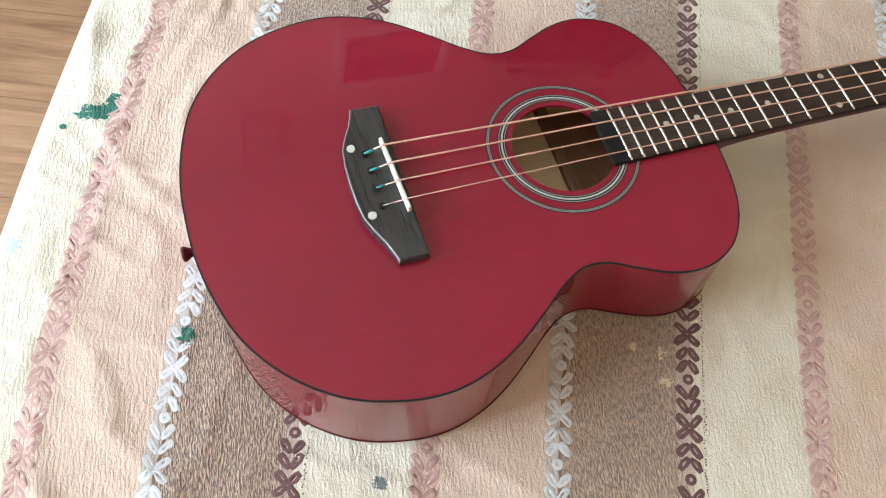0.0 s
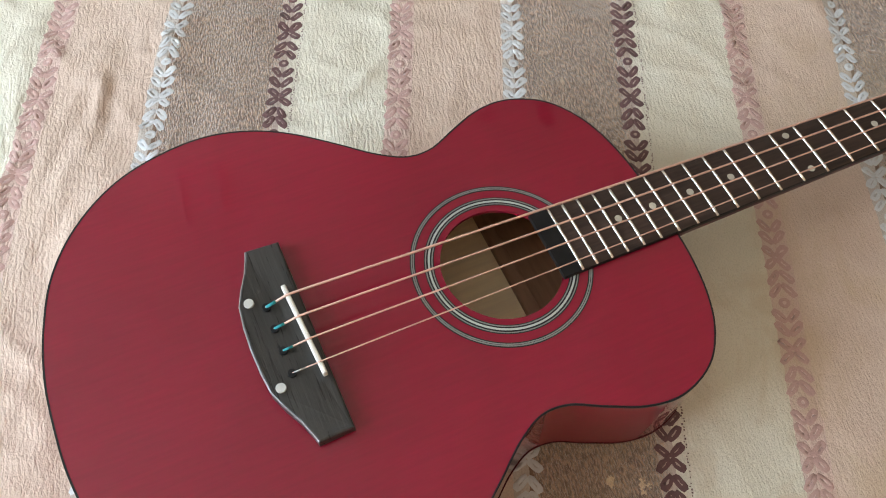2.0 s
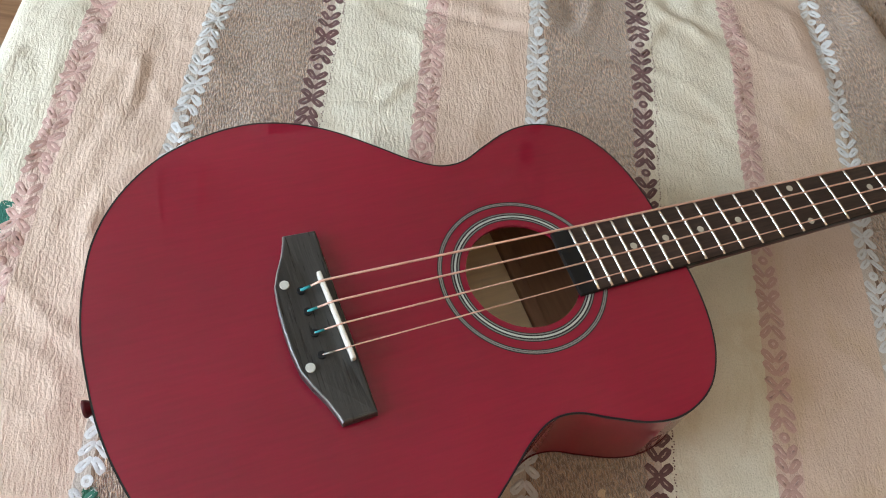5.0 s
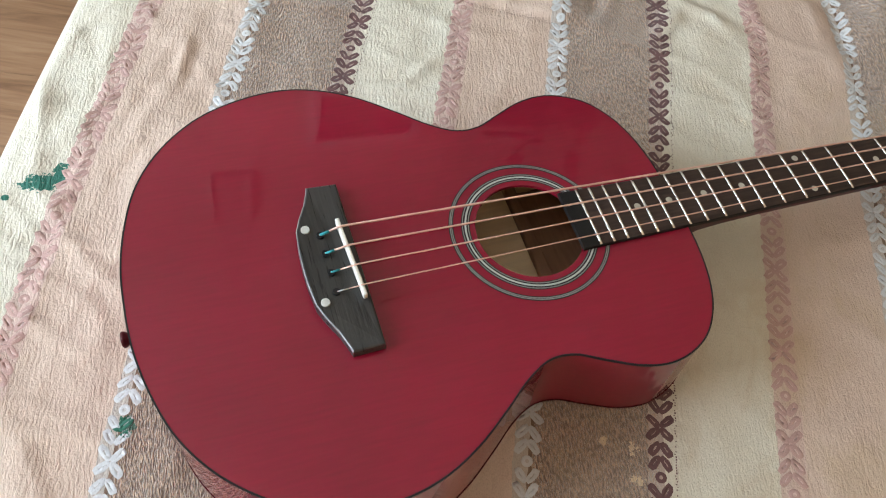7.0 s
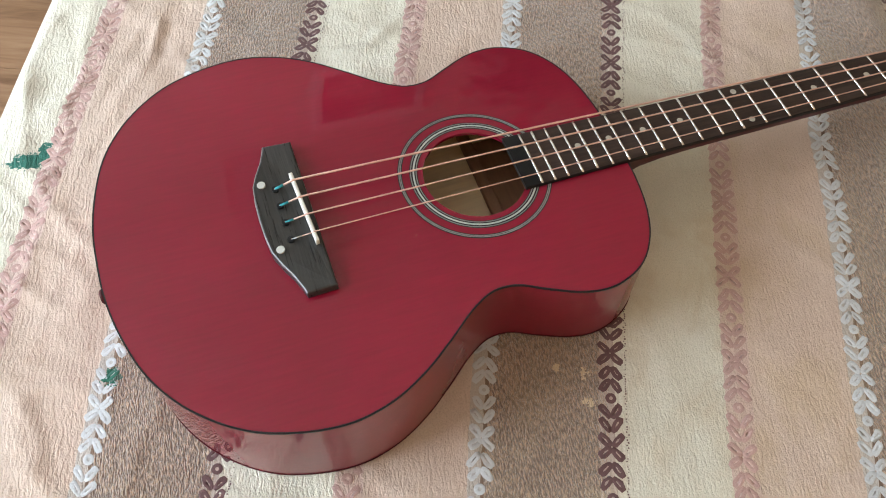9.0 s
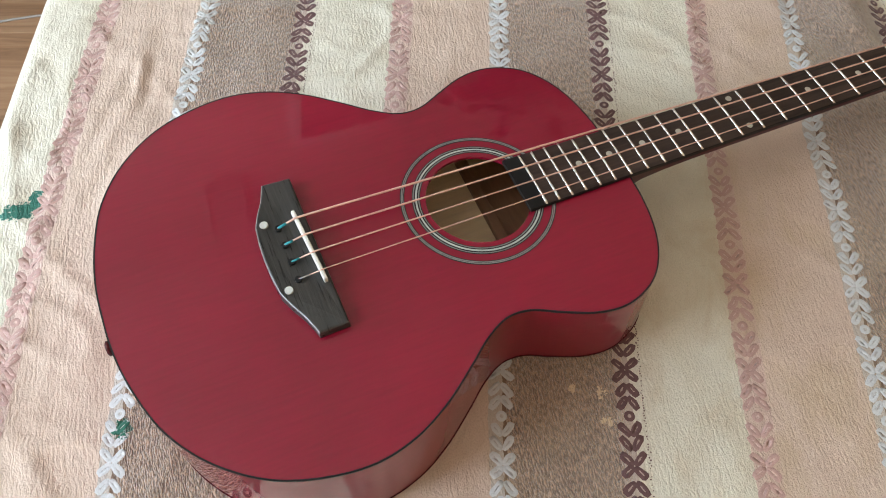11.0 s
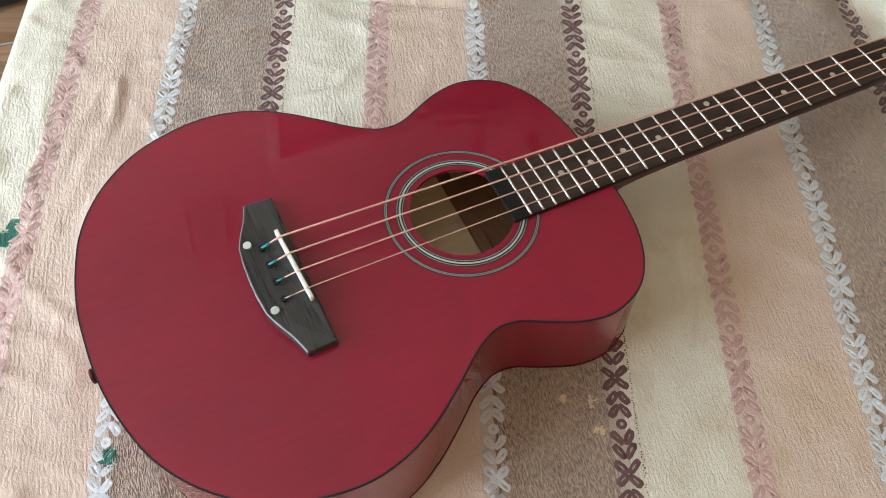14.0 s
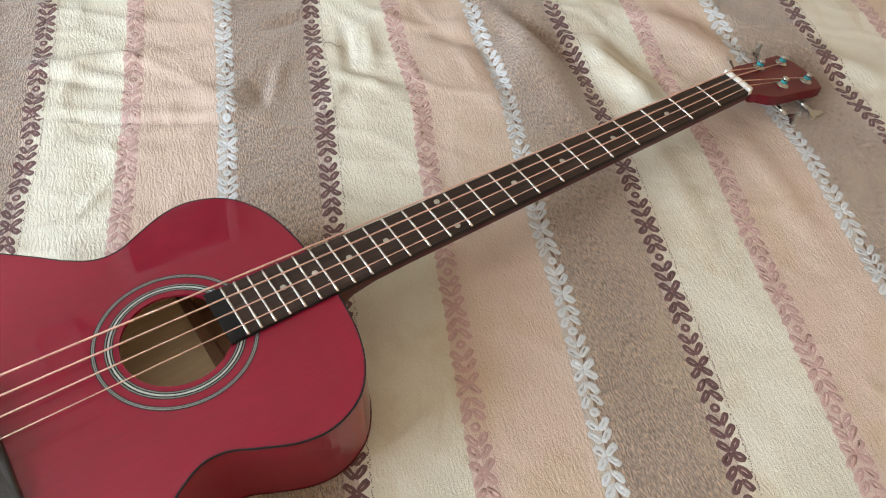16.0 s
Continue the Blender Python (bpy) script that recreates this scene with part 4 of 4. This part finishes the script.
board = shade_bands(gpart("fretboard", fretboard(), [EBONY, BLACK_END], label="dark rosewood fretboard"))
for n in range(1, 25):
    x = fret_x(n)
    w = half_width(x) - 0.0003
    bm = bmesh.new()
    rings = []
    for s in [-1 + k / 5 for k in range(11)]:
        z = board_z(x) - 0.0007 * s * s
        droop = 0.0006 if abs(s) == 1 else 0.0
        rings.append([bm.verts.new((x + 0.00125 * math.cos(a), w * s, z - 0.0002 + (0.0012 - droop) * math.sin(a))) for a in (math.pi * j / 6 for j in range(7))])
    for a, b in zip(rings, rings[1:]):
        for k in range(6):
            bm.faces.new((a[k], a[k + 1], b[k + 1], b[k]))
    bm.faces.new(rings[0])
    bm.faces.new(rings[-1])
    bmesh.ops.recalc_face_normals(bm, faces=bm.faces[:])
    part("fret", bm, FRET, board)
for n, ys in ((3, (0,)), (5, (0,)), (7, (0,)), (9, (0,)), (12, (0.0185, -0.0185)), (15, (0,)), (17, (0,)), (19, (0,)), (21, (0,))):
    x = (fret_x(n) + fret_x(n - 1)) / 2
    for y in ys:
        part("dot_marker", lathe([(0.0031, -0.001), (0.0031, 0.00015), (0.0029, 0.00025)], Matrix.Translation((x, y, board_z(x) - 0.0002 * (y != 0))), 20), DOT, board, "round pale dot", smooth=False)
gpart("nut", box(SCALE, SCALE + 0.0052, -0.0212, 0.0212, board_z(SCALE) - 0.006, board_z(SCALE) + 0.0036, bevel=0.0012), BONE, label="white bone nut")

# headstock, tilted back
HX, HZ, HS = 0.870, 0.0460, -0.275
HEAD_H = [(0.8700, 0.0205), (0.8790, 0.0225), (0.8920, 0.0310), (0.9050, 0.0345), (0.9400, 0.0345), (0.9760, 0.0372), (0.9910, 0.0370), (1.0010, 0.0200), (1.0035, 0.0)]
HEAD_Y = -0.003
HEAD_OUT = [(x, y + HEAD_Y * min(1, (x - 0.87) / 0.05)) for x, y in HEAD_H] + [(x, -y + HEAD_Y * min(1, (x - 0.87) / 0.05)) for x, y in HEAD_H[-2::-1]]


def head_z(x, y=0.0):
    return HZ + HS * (x - HX)


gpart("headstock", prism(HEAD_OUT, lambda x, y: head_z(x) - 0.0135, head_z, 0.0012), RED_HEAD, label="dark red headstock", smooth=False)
POSTS = [(0.9345, 0.0205, 1), (0.9790, 0.0185, 1), (0.9790, -0.0225, -1), (0.9345, -0.0190, -1)]
tilt = Matrix.Rotation(-math.atan(HS), 4, "Y")
for k, (x, y, side) in enumerate(POSTS):
    base = Matrix.Translation((x, y, head_z(x))) @ tilt
    tuner = gpart("tuner", lathe([(0.0078, 0.0), (0.0078, 0.0008), (0.0060, 0.0014), (0.0048, 0.0024), (0.0036, 0.0028), (0.0034, 0.0070), (0.0040, 0.0085), (0.0038, 0.0105), (0.0026, 0.0110)], base, 24), CHROME, label="chrome tuning machine")
    part("silk_winding", lathe([(0.0036, 0.0034), (0.0044, 0.0040), (0.0044, 0.0062), (0.0036, 0.0070)], base, 20), SILK, tuner, "teal silk wound round the post")
    back = head_z(x) - 0.0135
    out_y = HEAD_Y + side * 0.0345
    kx = x - 0.016
    part("gear_plate", box(x - 0.012, x + 0.012, min(y, out_y - side * 0.004), max(y, out_y - side * 0.004), back - 0.004, back, bevel=0.001), CHROME, tuner)
    shaft = tube([(kx, y + side * 0.004, back - 0.004), (kx, out_y, back - 0.004), (kx - 0.001, out_y + side * 0.012, back - 0.005 + (0.008, 0.012, 0.0, 0.0)[k])], 0.0030, 12)
    part("key_shaft", shaft, CHROME, tuner)
    lift = (0.008, 0.012, 0.0, 0.0)[k]
    ky, kz = out_y + side * 0.012, back - 0.005 + lift
    ear = [(-0.0025, 0.0), (0.0025, 0.0), (0.0040, 0.006), (0.0115, 0.012), (0.0125, 0.017), (0.0060, 0.0185), (0.0, 0.0165), (-0.0060, 0.0185), (-0.0125, 0.017), (-0.0115, 0.012), (-0.0040, 0.006)]
    bm = prism([(a, b) for a, b in ear], lambda a, b: -0.0014, lambda a, b: 0.0014, 0.0008)
    spin = Matrix.Translation((kx, ky, kz)) @ Matrix.Rotation(0.0 if side > 0 else math.pi, 4, "Z") @ Matrix.Rotation((0.5, 1.25, -0.1, 0.35)[k], 4, "X") @ Matrix.Rotation((0.9, 0.3, 0.1, 0.45)[k], 4, "Y")
    bm.transform(spin @ Matrix.Scale((0.9, 1.1, 0.9, 0.85)[k], 4))
    part("key", bm, CHROME, tuner, "cloverleaf chrome key", smooth=False)

# strings
for k in range(4):
    y0, y1, r = STRING_Y[k], NUT_Y[k], GAUGE[k]
    sx = 0.0035 - 0.055 * y0
    zs = top_z(0) + BRIDGE_H + 0.0042 + r * 0.4
    zn = board_z(SCALE) + 0.0034
    px, py, side = POSTS[k]
    ph = head_z(px) + 0.0050
    path = [(-0.0155, y0 * 0.95, top_z(-0.0155) + BRIDGE_H - 0.0006), (sx - 0.002, y0, zs - 0.0006), (sx + 0.001, y0, zs)]
    path += [(sx + (SCALE - sx) * s, y0 + (y1 - y0) * s, zs + (zn - zs) * s) for s in (0.25, 0.5, 0.75)]
    path += [(SCALE + 0.001, y1, zn), (SCALE + 0.0055, y1, zn - 0.0002), (px - 0.004, py - side * 0.0036, ph)]
    wire = gpart("wire", tube(path, r, 10), BRONZE, label="bronze wound bass wire")
    wire.name = "bass_wire"
    a, b = Vector(path[0]), Vector(path[1])
    if k < 3:
        part("silk_end", tube([a.lerp(b, 0.02), a.lerp(b, 0.52 - 0.04 * k)], r * 1.25, 10), SILK, wire, "teal silk wrapping")
    else:
        part("plain_end", tube([a.lerp(b, 0.1), a.lerp(b, 0.55)], r * 1.15, 10), STEEL, wire)

# strap button at the tail
pin_m = Matrix.Translation((-0.1712, 0.009, 0.062)) @ Matrix.Rotation(-math.pi / 2, 4, "Y")
gpart("strap_button", lathe([(0.0042, -0.001), (0.0036, 0.004), (0.0042, 0.008), (0.0068, 0.0125), (0.0070, 0.0145), (0.0055, 0.0156)], pin_m, 24), RED_SHADE_MAROON, label="dark red strap button")

# ---- laminate planks ----
PLANK_W, PLANK_L = 0.193, 1.29
turn = Matrix.Rotation(-STRIPE, 4, "Z")
LIMITS = [((ROOM_X0, 0, 0), (-1, 0, 0)), ((ROOM_X1, 0, 0), (1, 0, 0)), ((0, ROOM_Y0, 0), (0, -1, 0)), ((0, ROOM_Y1, 0), (0, 1, 0))]
whole = bmesh.new()
box(0, PLANK_L - 0.0012, 0, PLANK_W - 0.0012, -0.009, 0.0, bevel=0.0008, bm=whole)
plank_mesh = bpy.data.meshes.new("plank")
whole.to_mesh(plank_mesh)
whole.free()
plank_mesh.materials.append(LAMINATE)
for row in range(-16, 16):
    for col in range(-3, 4):
        off = ((row * 0.37) % 1.0) * PLANK_L
        c = turn @ Vector((col * PLANK_L + off - 0.6, row * PLANK_W + 0.056, 0))
        ends = [c + turn @ Vector((a * PLANK_L, b * PLANK_W, 0)) for a in (0, 0.5, 1) for b in (0, 1)]
        inside = [ROOM_X0 <= p.x <= ROOM_X1 and ROOM_Y0 <= p.y <= ROOM_Y1 for p in ends]
        if not any(inside):
            continue
        place = Matrix.Translation((c.x, c.y, FLOOR_Z)) @ turn
        data = plank_mesh
        if not all(inside):
            bm = bmesh.new()
            bm.from_mesh(plank_mesh)
            for point, out in LIMITS:
                flat = place.inverted()
                bmesh.ops.bisect_plane(bm, geom=bm.verts[:] + bm.edges[:] + bm.faces[:], plane_co=flat @ Vector(point), plane_no=flat.to_3x3() @ Vector(out), clear_outer=True)
            data = bpy.data.meshes.new("plank")
            bm.to_mesh(data)
            bm.free()
            data.materials.append(LAMINATE)
        plank = new("plank", data)
        plank.parent = floor
        plank.matrix_basis = place
